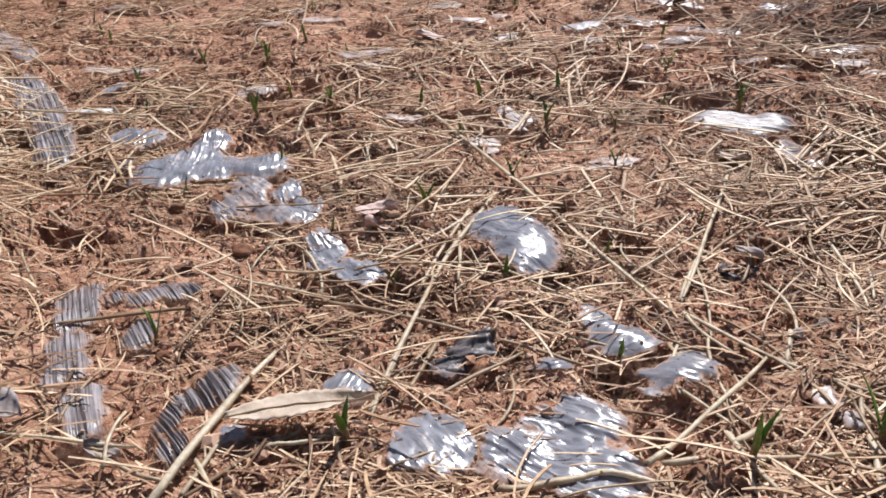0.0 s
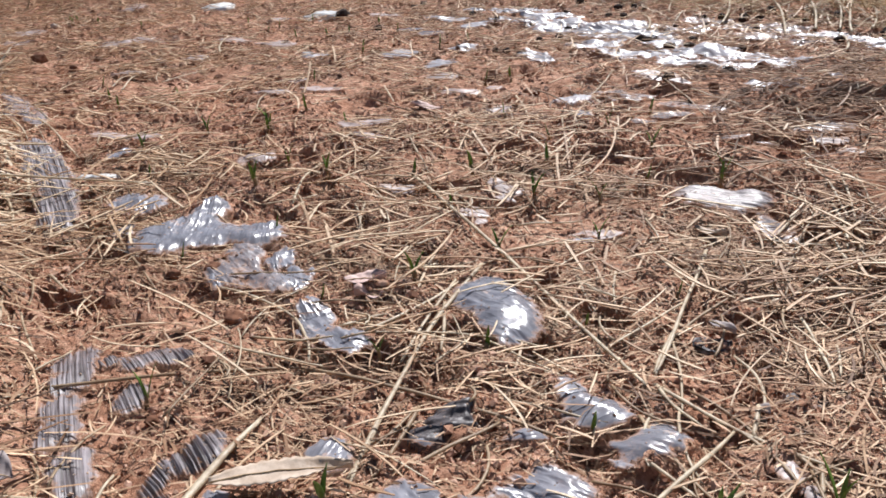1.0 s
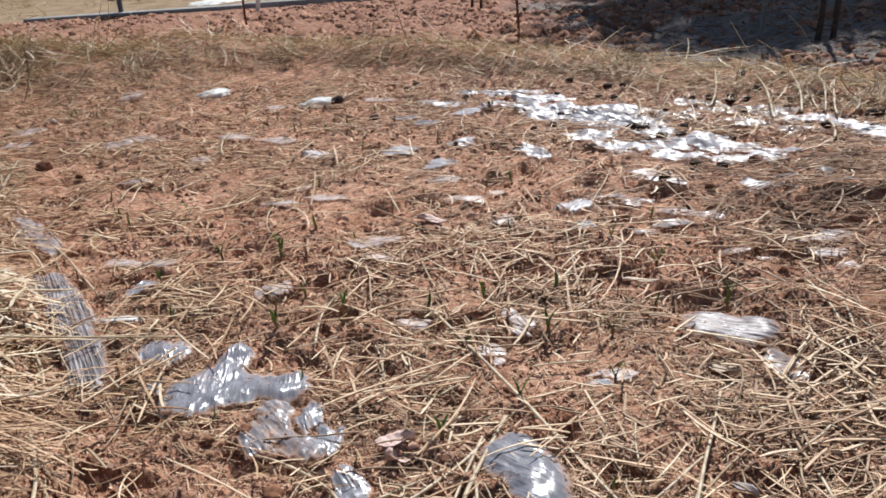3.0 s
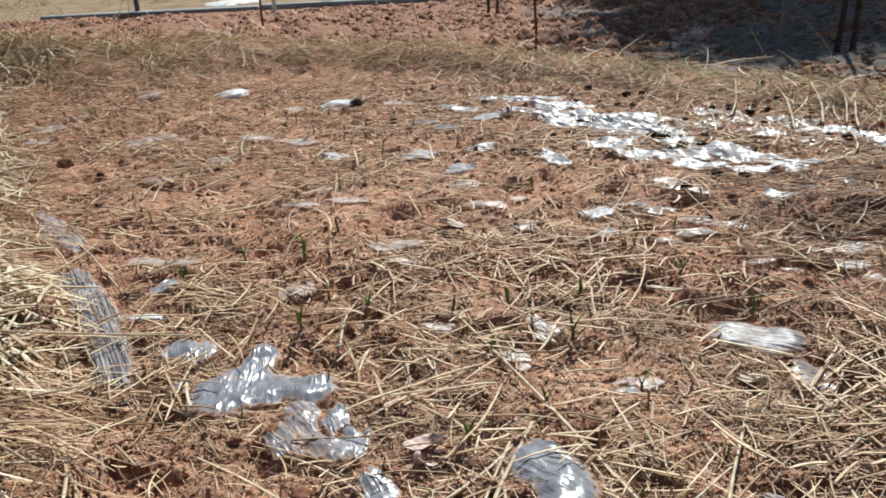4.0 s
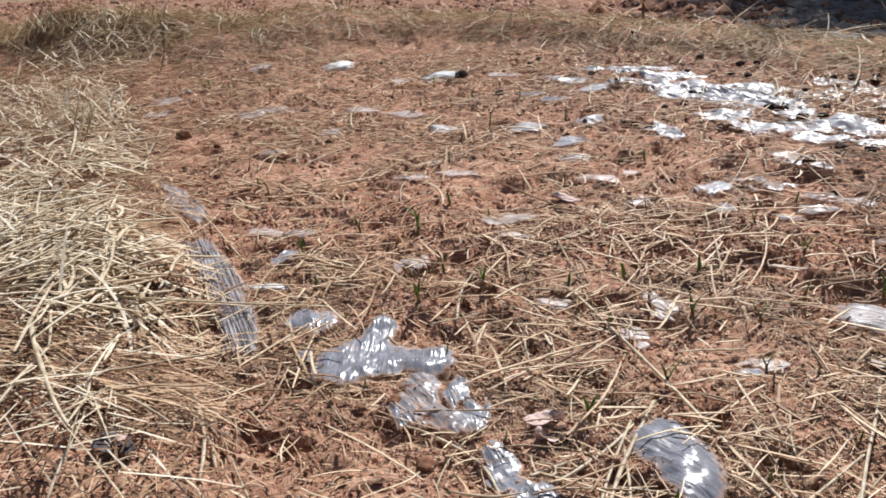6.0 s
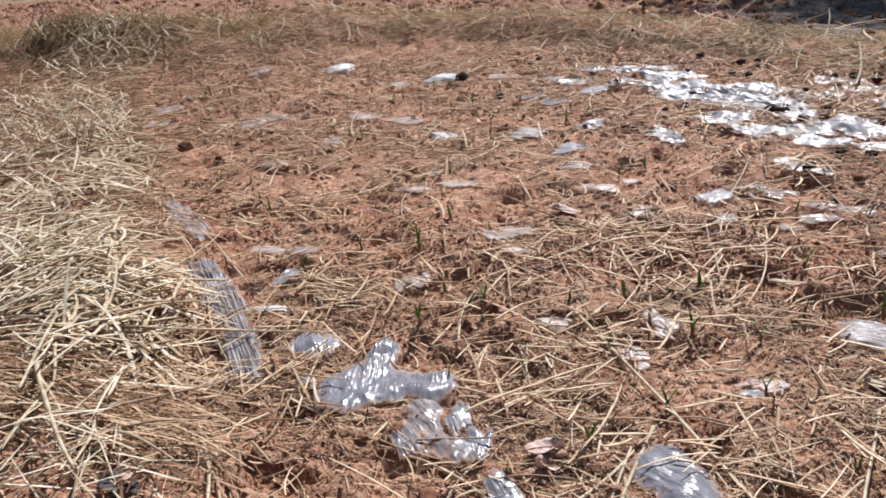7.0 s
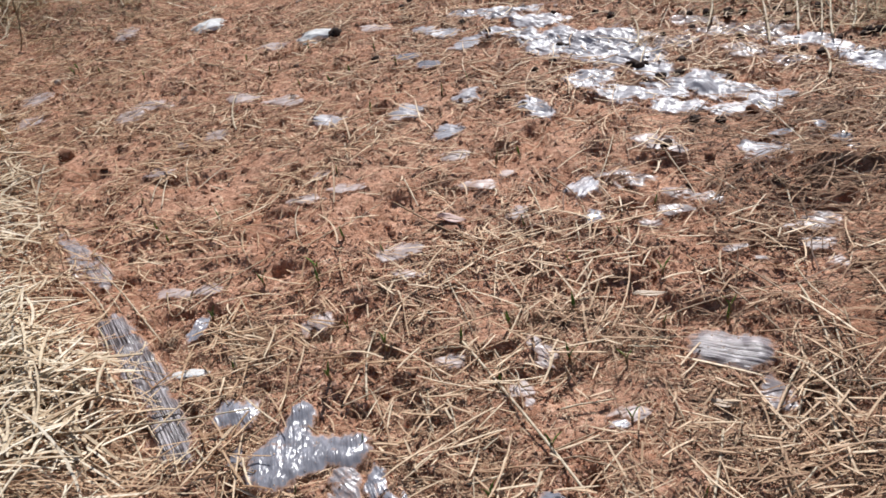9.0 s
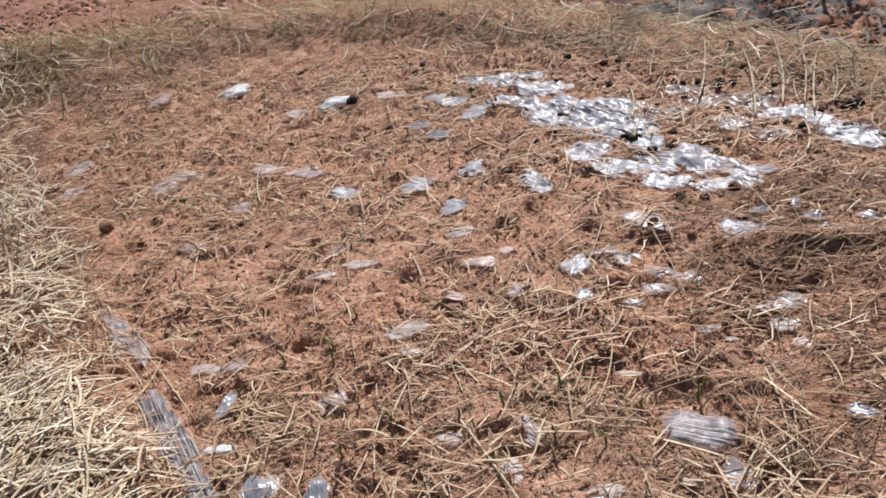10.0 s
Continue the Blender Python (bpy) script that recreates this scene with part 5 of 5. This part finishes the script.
stalk(-1.425, 1.615, 38.5, 0.057, 0, 5, PALE, 0.004, 0.03)
stalk(-1.667, 3.233, 111.0, 0.150, 0.012, 7, PALE, 0.012)
stalk(-2.444, 3.940, 120.1, 0.150, 0.012, 6, PALE, 0.012)
stalk(-2.613, 3.800, 105.0, 0.150, -0.012, 6, PALE, 0.012)


# ---- far edge: kerb, poles, board, saplings, unseen trees added for shade ----
def box_bm(sx, sy, sz, bevel=0.004, at=(0, 0, 0)):
    bm = bmesh.new()
    bmesh.ops.create_cube(bm, size=1)
    bmesh.ops.scale(bm, vec=(sx, sy, sz), verts=bm.verts)
    bmesh.ops.translate(bm, vec=(at[0], at[1], at[2] + sz / 2), verts=bm.verts)
    bmesh.ops.bevel(bm, geom=bm.edges[:], offset=bevel, segments=2, affect="EDGES", profile=0.5)
    return bm


def kerb():
    thing = tagged(new("kerb"), "low concrete kerb along the dug field", "kerb", kind="structure")
    rng = random.Random(4)
    for k in range(9):
        piece = part("kerb_stone", box_bm(0.99, 0.16, 0.2, 0.012), CONCRETE, thing)
        x = -4.0 + k
        piece.matrix_basis = pose(x, 6.98 + rng.uniform(-0.006, 0.006), -0.165 + rng.uniform(-0.006, 0.006), 0, 0, rng.uniform(-0.3, 0.3))
    return thing


kerb()


def pole(x, y, tall, wide, mat, name, label, lean=(0, 0), knots=0):
    s = np.linspace(0, 1, 12)
    wob = 0.004 * np.sin(s * 9 + x * 5)
    radii = wide / 2 * np.interp(s, (0, 1), (1.05, 0.9))
    if knots:
        radii[::knots] *= 1.18
    z0 = float(lie(x, y)) - 0.05
    verts, faces = tube(np.stack([x + lean[0] * s * tall + wob, y + lean[1] * s * tall, z0 + s * (tall + 0.05)], 1), radii, 8)
    return tagged(new(name, mesh_of(name, verts, faces, mat, True)), label, name.replace("_", " "))


pole(1.017, 3.80, 0.8, 0.022, CANE, "garden_cane", "weathered grey cane stuck in the straw bank", (0.01, 0.02), 3)
pole(-1.9, 5.29, 0.75, 0.016, RUST, "iron_rod", "thin rusty iron rod standing in dug soil", (-0.01, 0.01))
pole(-0.07, 3.80, 0.6, 0.012, RUST, "wooden_stake", "thin reddish stake behind the straw bank", (0.01, 0.0))
pole(-1.93, 7.1, 0.6, 0.03, BARK, "wooden_post", "dark thin post beside the concrete kerb")
pole(-2.32, 6.76, 0.11, 0.04, WHITE, "marker_peg", "short white peg beside the kerb")


def sign_board():
    thing = tagged(new("board"), "dark blue-grey board on a short post", "board")
    part("post", box_bm(0.035, 0.03, 0.34), PAINT, thing)
    part("panel", box_bm(0.44, 0.02, 0.3, 0.004, (0.13, -0.026, 0.13)), PAINT, thing)
    thing.location = (-3.63, 7.0, 0.0)
    return thing


sign_board()
film([(-3.1, 7.9, 0.2, 0.3, 0)], 20, 0.03, 0.006, WHITE, cell=0.02, label="white plastic sheet lying on dry ground", gather=0.05)


def sapling(x, y, tall, seed, label, stems=2):
    """Bare young trunks from one root, with a few bare limbs."""
    rng = random.Random(seed)
    thing = tagged(new("sapling"), label, "sapling")
    for k in range(stems):
        lean = rng.uniform(-0.05, 0.05) + (k - 0.5) * 0.06
        s = np.linspace(0, 1, 14)
        r = tall * 0.013 * np.interp(s, (0, 0.06, 1), (1.5, 1.0, 0.35))
        pts = np.stack([(k - 0.5) * 0.05 + lean * s * tall + 0.012 * np.sin(s * 7 + k), 0.02 * np.sin(s * 5 + seed) * tall, -0.05 + s * tall], 1)
        verts, faces = tube(pts, r, 9)
        stem = part("trunk", bm_of(verts, faces), BARK, thing)
        for q in range(3):
            p = pts[7 + 2 * q]
            a = rng.uniform(0, 6.28)
            t = np.linspace(0, 1, 6)[:, None]
            v, f = tube(p + t * np.array([math.cos(a) * 0.25, math.sin(a) * 0.25, 0.3]) * tall * 0.5, np.linspace(r[8] * 0.5, 0.002, 6), 6)
            part("limb", bm_of(v, f), BARK, stem)
    thing.location = (x, y, float(lie(x, y)))
    return thing


sapling(1.2, 3.52, 1.0, 2, "dark bare twin-stemmed sapling behind the straw bank")
sapling(-0.44, 5.65, 0.8, 5, "thin dark twin-stemmed sapling beside dug soil")


def tree(x, y, tall, spread, seed, label):
    """Trunk, limbs and an uneven crown of many small leaves."""
    rng = np.random.default_rng(seed)
    thing = tagged(new("tree"), label, "tree", "trees behind the field")
    s = np.linspace(0, 1, 10)
    verts, faces = tube(np.stack([0.05 * np.sin(s * 4), 0.05 * np.sin(s * 3 + 1), -0.1 + s * tall * 0.85], 1), np.interp(s, (0, 0.08, 1), (0.13, 0.09, 0.03)), 10)
    trunk = part("trunk", bm_of(verts, faces), BARK, thing)
    tips = []
    for k in range(14):
        a, z = k * 2.4, tall * (0.42 + 0.034 * k)
        reach = spread * rng.uniform(0.6, 1.0) * (1 - 0.35 * k / 14)
        t = np.linspace(0, 1, 6)[:, None]
        tip = np.array([math.cos(a) * reach, math.sin(a) * reach, tall * rng.uniform(0.02, 0.14)])
        v, f = tube(np.array([0, 0, z]) + t * tip + np.array([0, 0, 0.1]) * np.sin(t * 3), np.linspace(0.035, 0.006, 6), 6)
        part("limb", bm_of(v, f), BARK, trunk)
        tips += [np.array([0, 0, z]) + f2 * tip for f2 in (0.45, 0.75, 1.0)]
    tips = np.array(tips)
    n = 9000
    c = tips[rng.integers(len(tips), size=n)] + rng.normal(0, spread * 0.17, (n, 3))
    u = rng.normal(size=(n, 3))
    u /= np.linalg.norm(u, axis=1)[:, None]
    w = np.cross(u, rng.normal(size=(n, 3)))
    w /= np.linalg.norm(w, axis=1)[:, None]
    size = rng.uniform(0.06, 0.12, (n, 1))
    quad = np.stack([c - u * size, c + w * size * 0.45, c + u * size, c - w * size * 0.45], 1).reshape(-1, 3)
    crown = new("crown", mesh_of("crown", quad, np.arange(4 * n).reshape(-1, 4), FOLIAGE))
    crown.parent = thing
    thing.location = (x, y, 0)
    return thing


# these trees stand out of view, added to cast shade behind the bank
tree(2.4, 10.3, 7.0, 1.35, 11, "unseen dense dark green tree, added to shade the leaf litter")
tree(3.55, 9.6, 7.0, 1.4, 12, "unseen dense dark green tree beyond the bank, added for shade")
tree(2.3, 11.7, 7.2, 1.4, 13, "unseen dense dark green tree farther back, added for shade")
tree(4.2, 11.3, 7.0, 1.6, 14, "unseen dense dark green tree far right, added for shade")

# ---- loose straw, chaff and crumbs ----
rng = np.random.default_rng(7)


def scatter(n, x0, x1, y0, y1, chance):
    x, y = rng.uniform(x0, x1, n), rng.uniform(y0, y1, n)
    keep = rng.random(n) < chance(x, y)
    return x[keep], y[keep]


def clear_of_film(x, y):
    """1 on bare soil, little on film."""
    free = np.ones(np.shape(x))
    for lx, ly, a, b, _ in SPREAD:
        free = np.minimum(free, 0.12 + step(0.7, 1.2, np.hypot((x - lx) / a, (y - ly) / b)))
    return np.minimum(1, free)


def on_bed(x, y):
    free = (1 - beside(x, y)) * (y < ridge_line(x) - 0.1)
    heap = 0.5 - 0.3 * step(0.35, 0.6, x) * step(1.0, 1.3, y) + 0.75 * ripple(x, y, 0.22, 31) + 0.35 * ripple(x, y, 0.07, 32)
    return free * np.clip(heap, 0.14 + 0.3 * step(1.4, 2.0, y), 1) * clear_of_film(x, y) * (1 - 0.6 * crusted(x, y))


def headings(n, spread=0.95, main=0.15):
    return rng.normal(main, spread, n) + np.pi * rng.integers(0, 2, n)


# thin litter, near and far
for wide_from, wide_to, y0, y1, tries in ((0.0013, 0.0030, 0.0, 1.0, 13000), (0.0018, 0.0042, 1.0, 3.6, 34000)):
    x, y = scatter(tries, -2.3, 1.7, y0, y1, on_bed)
    n = len(x)
    straws("straw_litter", LITTER, x, y, headings(n), np.clip(rng.lognormal(-3.55, 0.7, n), 0.010, 0.2), rng.uniform(wide_from, wide_to, n),
           rng.uniform(0.003, 0.010, n), rng.normal(0, 0.07, n), rng.normal(0, 0.05, n), "thin tan and brown straws scattered over the soil", "straw litter", 4)
# broader straws on top, bent and propped on each other
for y0, y1, tries, bow, thin, broad in ((0.05, 0.55, 1500, 0.05, 0.0017, 0.0038), (0.55, 1.3, 3500, 0.035, 0.0026, 0.0052), (1.3, 3.1, 4000, 0.06, 0.003, 0.0058)):
    x, y = scatter(tries, -1.9, 1.4, y0, y1, on_bed)
    n = len(x)
    straws("coarse_straw", BED_STRAW, x, y, headings(n, 1.0, 0.25), np.clip(rng.lognormal(-2.85, 0.5, n), 0.02, 0.2), rng.uniform(thin, broad, n),
           rng.uniform(0.006, 0.022, n), rng.normal(0, bow, n), rng.normal(0, 0.11, n), "coarse pale straws strewn over the bed", "coarse straw", 6, 4)
x, y = scatter(330, -0.7, 0.6, 0.12, 1.0, on_bed)
for px, py in zip(x.tolist(), y.tolist()):
    stalk(round(px, 3), round(py, 3), float(rng.normal(15, 55)), float(rng.uniform(0.03, 0.14)), float(rng.normal(0, 0.006)), float(rng.uniform(1.6, 3.4)),
          PALE if rng.random() < (0.5 if px < 0.2 else 0.25) else TAN, float(rng.uniform(0.004, 0.014)))
x, y = scatter(5000, 0.12, 1.5, 0.2, 2.0, lambda x, y: 0.75 * step(0.0, 0.3, x - 0.12 - 0.16 * y) * np.clip(0.5 + ripple(x, y, 0.15, 35), 0.1, 1) * clear_of_film(x, y))
# extra dark straw along the ridge, also standing in for its shade
xs, ys = scatter(450, 0.42, 1.3, 1.28, 1.6, lambda x, y: np.exp(-(((y - 1.40) / 0.07) ** 2)))
x, y = np.concatenate([x, xs]), np.concatenate([y, ys])
n = len(x)
straws("dark_straw", DEAD_STRAW, x, y, rng.normal(0.1, 0.7, n), rng.uniform(0.03, 0.14, n), rng.uniform(0.0018, 0.0036, n), rng.uniform(0.002, 0.012, n),
       rng.normal(0, 0.06, n), rng.normal(0, 0.07, n), "dark weathered straw on the soil, partly standing in for shade", "dark straw", 4)
for size, x0, x1, y0, y1, tries in ((1.0, -0.8, 0.65, 0.0, 1.05, 80000), (1.35, -2.1, 1.4, 1.0, 3.2, 60000)):
    x, y = scatter(tries, x0, x1, y0, y1, on_bed)
    n = len(x)
    straws("chaff", CHAFF, x, y, rng.uniform(0, 6.28, n), size * rng.uniform(0.005, 0.028, n), size * rng.uniform(0.0010, 0.0032, n), rng.uniform(0.0, 0.0030, n),
           rng.normal(0, 0.06, n), rng.normal(0, 0.08, n), "short brown chaff and straw bits on the soil", "chaff", 2, 3, height)
for x0, x1, y0, y1, tries in ((-0.8, 0.65, 0.0, 1.05, 12000), (-2.1, 1.4, 1.0, 3.2, 24000)):
    x, y = scatter(tries, x0, x1, y0, y1, on_bed)
    n = len(x)
    straws("rotted_chaff", DEAD_STRAW, x, y, rng.normal(0.1, 0.8, n), rng.uniform(0.01, 0.045, n), rng.uniform(0.0012, 0.0034, n), rng.uniform(0.0005, 0.004, n),
           rng.normal(0, 0.06, n), rng.normal(0, 0.07, n), "dark brown rotted straw shreds on the soil", "chaff", 2, 3, height)

x, y = scatter(6500, -0.55, 0.5, 0.0, 0.75, lambda x, y: np.clip(0.35 + 0.8 * ripple(x, y, 0.11, 71), 0.05, 1) * clear_of_film(x, y))
n = len(x)
straws("fine_litter", LITTER, x, y, rng.normal(0.15, 0.85, n), rng.uniform(0.012, 0.055, n), rng.uniform(0.0009, 0.0022, n), rng.uniform(0.001, 0.008, n),
       rng.normal(0, 0.08, n), rng.normal(0, 0.1, n), "fine broken straw strewn over the soil", "straw litter", 3)

# straw between the cover and the long strip of film, some of it over the strip
x, y = scatter(4600, -1.6, -0.45, 0.6, 1.75, lambda x, y: np.exp(-(((x + 0.17 + 0.72 * y) / 0.11) ** 2)) * np.clip(0.45 + 0.6 * ripple(x, y, 0.1, 73), 0.1, 1))
n = len(x)
straws("strewn_straw", BED_STRAW, x, y, rng.normal(0.3, 0.9, n), rng.uniform(0.03, 0.15, n), rng.uniform(0.0018, 0.0042, n), rng.uniform(0.006, 0.026, n),
       rng.normal(0, 0.06, n), rng.normal(0, 0.1, n), "loose tan straw strewn along the long film strip", "coarse straw", 5)


# ---- the straw cover beside the bed ----
def on_cover(x, y):
    return step(0.05, 0.5, beside(x, y)) * (0.25 + 0.75 * clear_of_film(x, y))


def matted(x, y):
    """1 in the hollow of fine brown straw beside the bed, 0 on the coarse pale heap."""
    return step(0.62, 0.55, y + 0.12 * (x + 0.7) + 0.05 * ripple(x, y, 0.15, 60)) * step(0.42, 0.48, y + 0.04 * ripple(x, y, 0.1, 65))


def coarse_heap(x, y):
    """Where the pale coarse straw lies: thick close by, thinning out along the bed and towards it."""
    along = step(0.3, 0.55, y) * (1 - 0.9 * step(0.95, 1.25, y + 0.12 * ripple(x, y, 0.3, 66)))
    return step(0.3, 0.95, beside(x, y)) * (0.25 + 0.75 * clear_of_film(x, y)) * (1 - 0.85 * matted(x, y)) * (0.15 + 0.85 * along) \
        * np.clip(0.75 + 0.5 * ripple(x, y, 0.3, 61), 0.2, 1)


x, y = scatter(56000, -2.6, 0.0, 0.0, 3.6, coarse_heap)
n = len(x)
straws("straw_cover", COVER, x, y, rng.uniform(0, 6.28, n), np.clip(rng.lognormal(-2.75, 0.5, n), 0.02, 0.18),
       rng.uniform(0.0038, 0.0070, n) * (0.5 + 0.5 * step(0.35, 0.7, y)), rng.uniform(0.0, 0.06, n), rng.normal(0, 0.02, n), rng.normal(0, 0.26, n),
       "thick layer of bleached yellow straw beside the bed", "straw cover", 4)
# dark straw below the cover, its colour also standing in for shade between straws
x, y = scatter(16000, -2.9, 0.0, 0.0, 3.8, on_cover)
n = len(x)
straws("old_straw", DEAD_STRAW, x, y, rng.uniform(0, 6.28, n), rng.uniform(0.03, 0.13, n), rng.uniform(0.002, 0.005, n), rng.uniform(0.0, 0.035, n),
       rng.normal(0, 0.03, n), rng.normal(0, 0.12, n), "dark straw under the cover, also coloured as shade in its gaps", "old straw", 3)
x, y = scatter(9000, -1.5, -0.2, 0.2, 0.8, lambda x, y: on_cover(x, y) * matted(x, y))
n = len(x)
straws("matted_straw", LITTER, x, y, rng.normal(0.1, 0.35, n), rng.uniform(0.04, 0.16, n), rng.uniform(0.0012, 0.0026, n), rng.uniform(0.0, 0.05, n),
       rng.normal(0, 0.06, n), rng.normal(0, 0.12, n), "fine brown matted straw in a hollow of the straw cover", "matted straw", 5)
x, y = scatter(5200, -1.8, -0.3, 0.45, 2.2, coarse_heap)
n = len(x)
straws("coarse_cover_straw", COVER, x, y, rng.normal(0.85, 1.2, n) + np.pi * rng.integers(0, 2, n), rng.uniform(0.05, 0.2, n), rng.uniform(0.0046, 0.0078, n) * (0.5 + 0.5 * step(0.35, 0.7, y)),
       rng.uniform(0.04, 0.068, n), rng.normal(0, 0.06, n), rng.normal(0, 0.16, n), "coarse pale straws on top of the straw cover", "coarse straw", 6, 4)
x, y = scatter(24000, -2.8, 0.0, 0.1, 3.7, lambda x, y: on_cover(x, y) * np.clip(step(0.95, 1.35, y) + step(0.45, 0.3, y) + step(0.9, 0.4, beside(x, y)), 0, 1))
n = len(x)
straws("brown_litter", LITTER, x, y, rng.uniform(0, 6.28, n), rng.uniform(0.02, 0.12, n), rng.uniform(0.002, 0.0046, n) * (0.6 + 0.4 * step(0.4, 0.8, y)), rng.uniform(0.0, 0.025, n),
       rng.normal(0, 0.06, n), rng.normal(0, 0.12, n), "brown straw and chaff covering the soil beside the bed", "straw litter", 4)
# a clump of pale straw that stands up, farther along
x, y = scatter(3600, -2.4, -1.3, 1.4, 2.6, lambda x, y: on_cover(x, y) * np.clip(0.04 + np.exp(-(((x + 1.75) / 0.2) ** 2 + ((y - 2.0) / 0.24) ** 2)), 0, 1))
n = len(x)
straws("standing_straw", COVER, x, y, rng.uniform(0, 6.28, n), rng.uniform(0.03, 0.10, n), rng.uniform(0.0026, 0.0056, n), rng.uniform(0.02, 0.06, n),
       rng.normal(0, 0.12, n), rng.normal(0.0, 0.7, n), "tufts of pale straw standing up from the cover", "straw tufts", 5)


# ---- the straw bank behind the bed ----
def on_bank(x, y):
    return np.clip(bank(x, y) * 1.25, 0, 1)


x, y = scatter(52000, -4.2, 2.6, 0.8, 4.4, on_bank)
n = len(x)
straws("straw_bank", BANK, x, y, rng.normal(0.0, 0.9, n) + np.pi * rng.integers(0, 2, n), rng.uniform(0.05, 0.22, n), rng.uniform(0.0016, 0.0036, n),
       rng.uniform(0.0, 0.03, n), rng.normal(0, 0.08, n), rng.normal(0, 0.16, n), "bank of matted dry grass and straw behind the bed", "straw bank", 4)
x, y = scatter(60000, -4.2, 2.2, 1.0, 4.4, lambda x, y: on_bank(x, y) ** 2 * (0.25 + 0.75 * step(-0.9, -1.5, x)) * np.clip(0.4 + ripple(x, y, 0.2, 63), 0, 1))
n = len(x)
straws("bank_grass", BANK, x, y, rng.normal(0.3, 1.2, n) + np.pi * rng.integers(0, 2, n), rng.uniform(0.06, 0.22, n), rng.uniform(0.0022, 0.0056, n),
       rng.uniform(0.0, 0.04, n), rng.normal(0, 0.14, n), rng.normal(0.0, 0.5, n), "tufts of dry golden grass on the straw bank", "dry grass", 5)


x, y = scatter(4200, -4.0, 2.0, 1.2, 4.2, lambda x, y: on_bank(x, y) * (0.25 + 0.75 * step(-1.2, -1.7, x)))
n = len(x)
straws("pale_bank_straw", COVER, x, y, headings(n, 1.1), rng.uniform(0.05, 0.2, n), rng.uniform(0.003, 0.0066, n), rng.uniform(0.01, 0.06, n),
       rng.normal(0, 0.1, n), rng.normal(0, 0.3, n), "pale straw strewn over the bank of dry grass", "straw bank", 5)
x, y = scatter(1900, 0.4, 1.4, 0.8, 1.85, lambda x, y: np.clip(0.5 + ripple(x, y, 0.2, 67), 0, 1) * clear_of_film(x, y))
n = len(x)
straws("dark_straw", DEAD_STRAW, x, y, rng.normal(0.0, 0.6, n), rng.uniform(0.03, 0.16, n), rng.uniform(0.002, 0.0042, n), rng.uniform(0.002, 0.016, n),
       rng.normal(0, 0.06, n), rng.normal(0, 0.08, n), "dark straw matted at the edge of the bed", "dark straw", 4)


def lumpy(x, y):
    return (1 - 0.6 * beside(x, y)) * (y < ridge_line(x) - 0.1) * np.clip(0.5 + 0.7 * ripple(x, y, 0.12, 33), 0.2, 1) * clear_of_film(x, y) * (1 - 0.55 * crusted(x, y))


x, y = scatter(95000, -0.8, 0.6, 0.05, 1.3, lumpy)
crumbs("soil_crumbs", CRUMB, x, y, np.clip(rng.lognormal(-6.28, 0.5, len(x)), 0.0009, 0.007), rng, "small crumbs of reddish-brown soil", "soil crumbs")
x, y = scatter(38000, -2.0, 1.2, 1.3, 3.1, lumpy)
crumbs("soil_crumbs", CRUMB, x, y, np.clip(rng.lognormal(-5.6, 0.5, len(x)), 0.0015, 0.014), rng, "crumbs and lumps of reddish-brown soil", "soil crumbs", 0.1)
for tries, typical, most, sunk in ((36000, -4.5, 0.03, 0.1), (15000, -3.5, 0.07, -0.3)):
    x, y = scatter(tries, -6.5, 3.5, 2.2, 6.85, lambda x, y: behind(x, y) * np.clip(0.4 + 0.8 * ripple(x, y, 0.4, 34), 0.05, 1))
    crumbs("dug_clods", DUG_CRUMB, x, y, np.clip(rng.lognormal(typical, 0.45, len(x)), 0.004, most), rng, "clods of dug red soil in the field", "dug clods", sunk, None, True)
x, y = scatter(9000, -8, 6, 7.15, 11, lambda x, y: np.clip(0.25 + ripple(x, y, 0.7, 64), 0, 1))
n = len(x)
straws("dry_grass", BANK, x, y, rng.uniform(0, 6.28, n), rng.uniform(0.08, 0.25, n), rng.uniform(0.004, 0.009, n), rng.uniform(0.0, 0.03, n),
       rng.normal(0, 0.1, n), rng.normal(0, 0.6, n), "dry yellow grass tufts beyond the kerb", "dry grass", 4)
x, y = scatter(5000, -0.2, 3.6, 2.6, 6.2, lambda x, y: behind(x, y) * step(0.0, 0.3, x - 0.2 + 0.27 * (y - 3.6)))
n = len(x)
straws("leaf_litter", DEAD_STRAW, x, y, rng.uniform(0, 6.28, n), rng.uniform(0.02, 0.07, n), rng.uniform(0.004, 0.014, n), rng.uniform(0.0, 0.01, n),
       rng.normal(0, 0.1, n), rng.normal(0, 0.2, n), "dark twigs and fallen leaves under the trees", "leaf litter", 3, 4)
# dirt that lies on the film
top = np.concatenate(FILM_DIRT)
top = top[top[:, 1] < 1.5]
x, y, z = top.T
crumbs("soil_on_film", FILM_GRIT, x, y, np.clip(rng.lognormal(-7.1, 0.45, len(x)), 0.0004, 0.0022), rng, "crumbs of soil lying on the plastic film", "soil crumbs", 0.3, z)
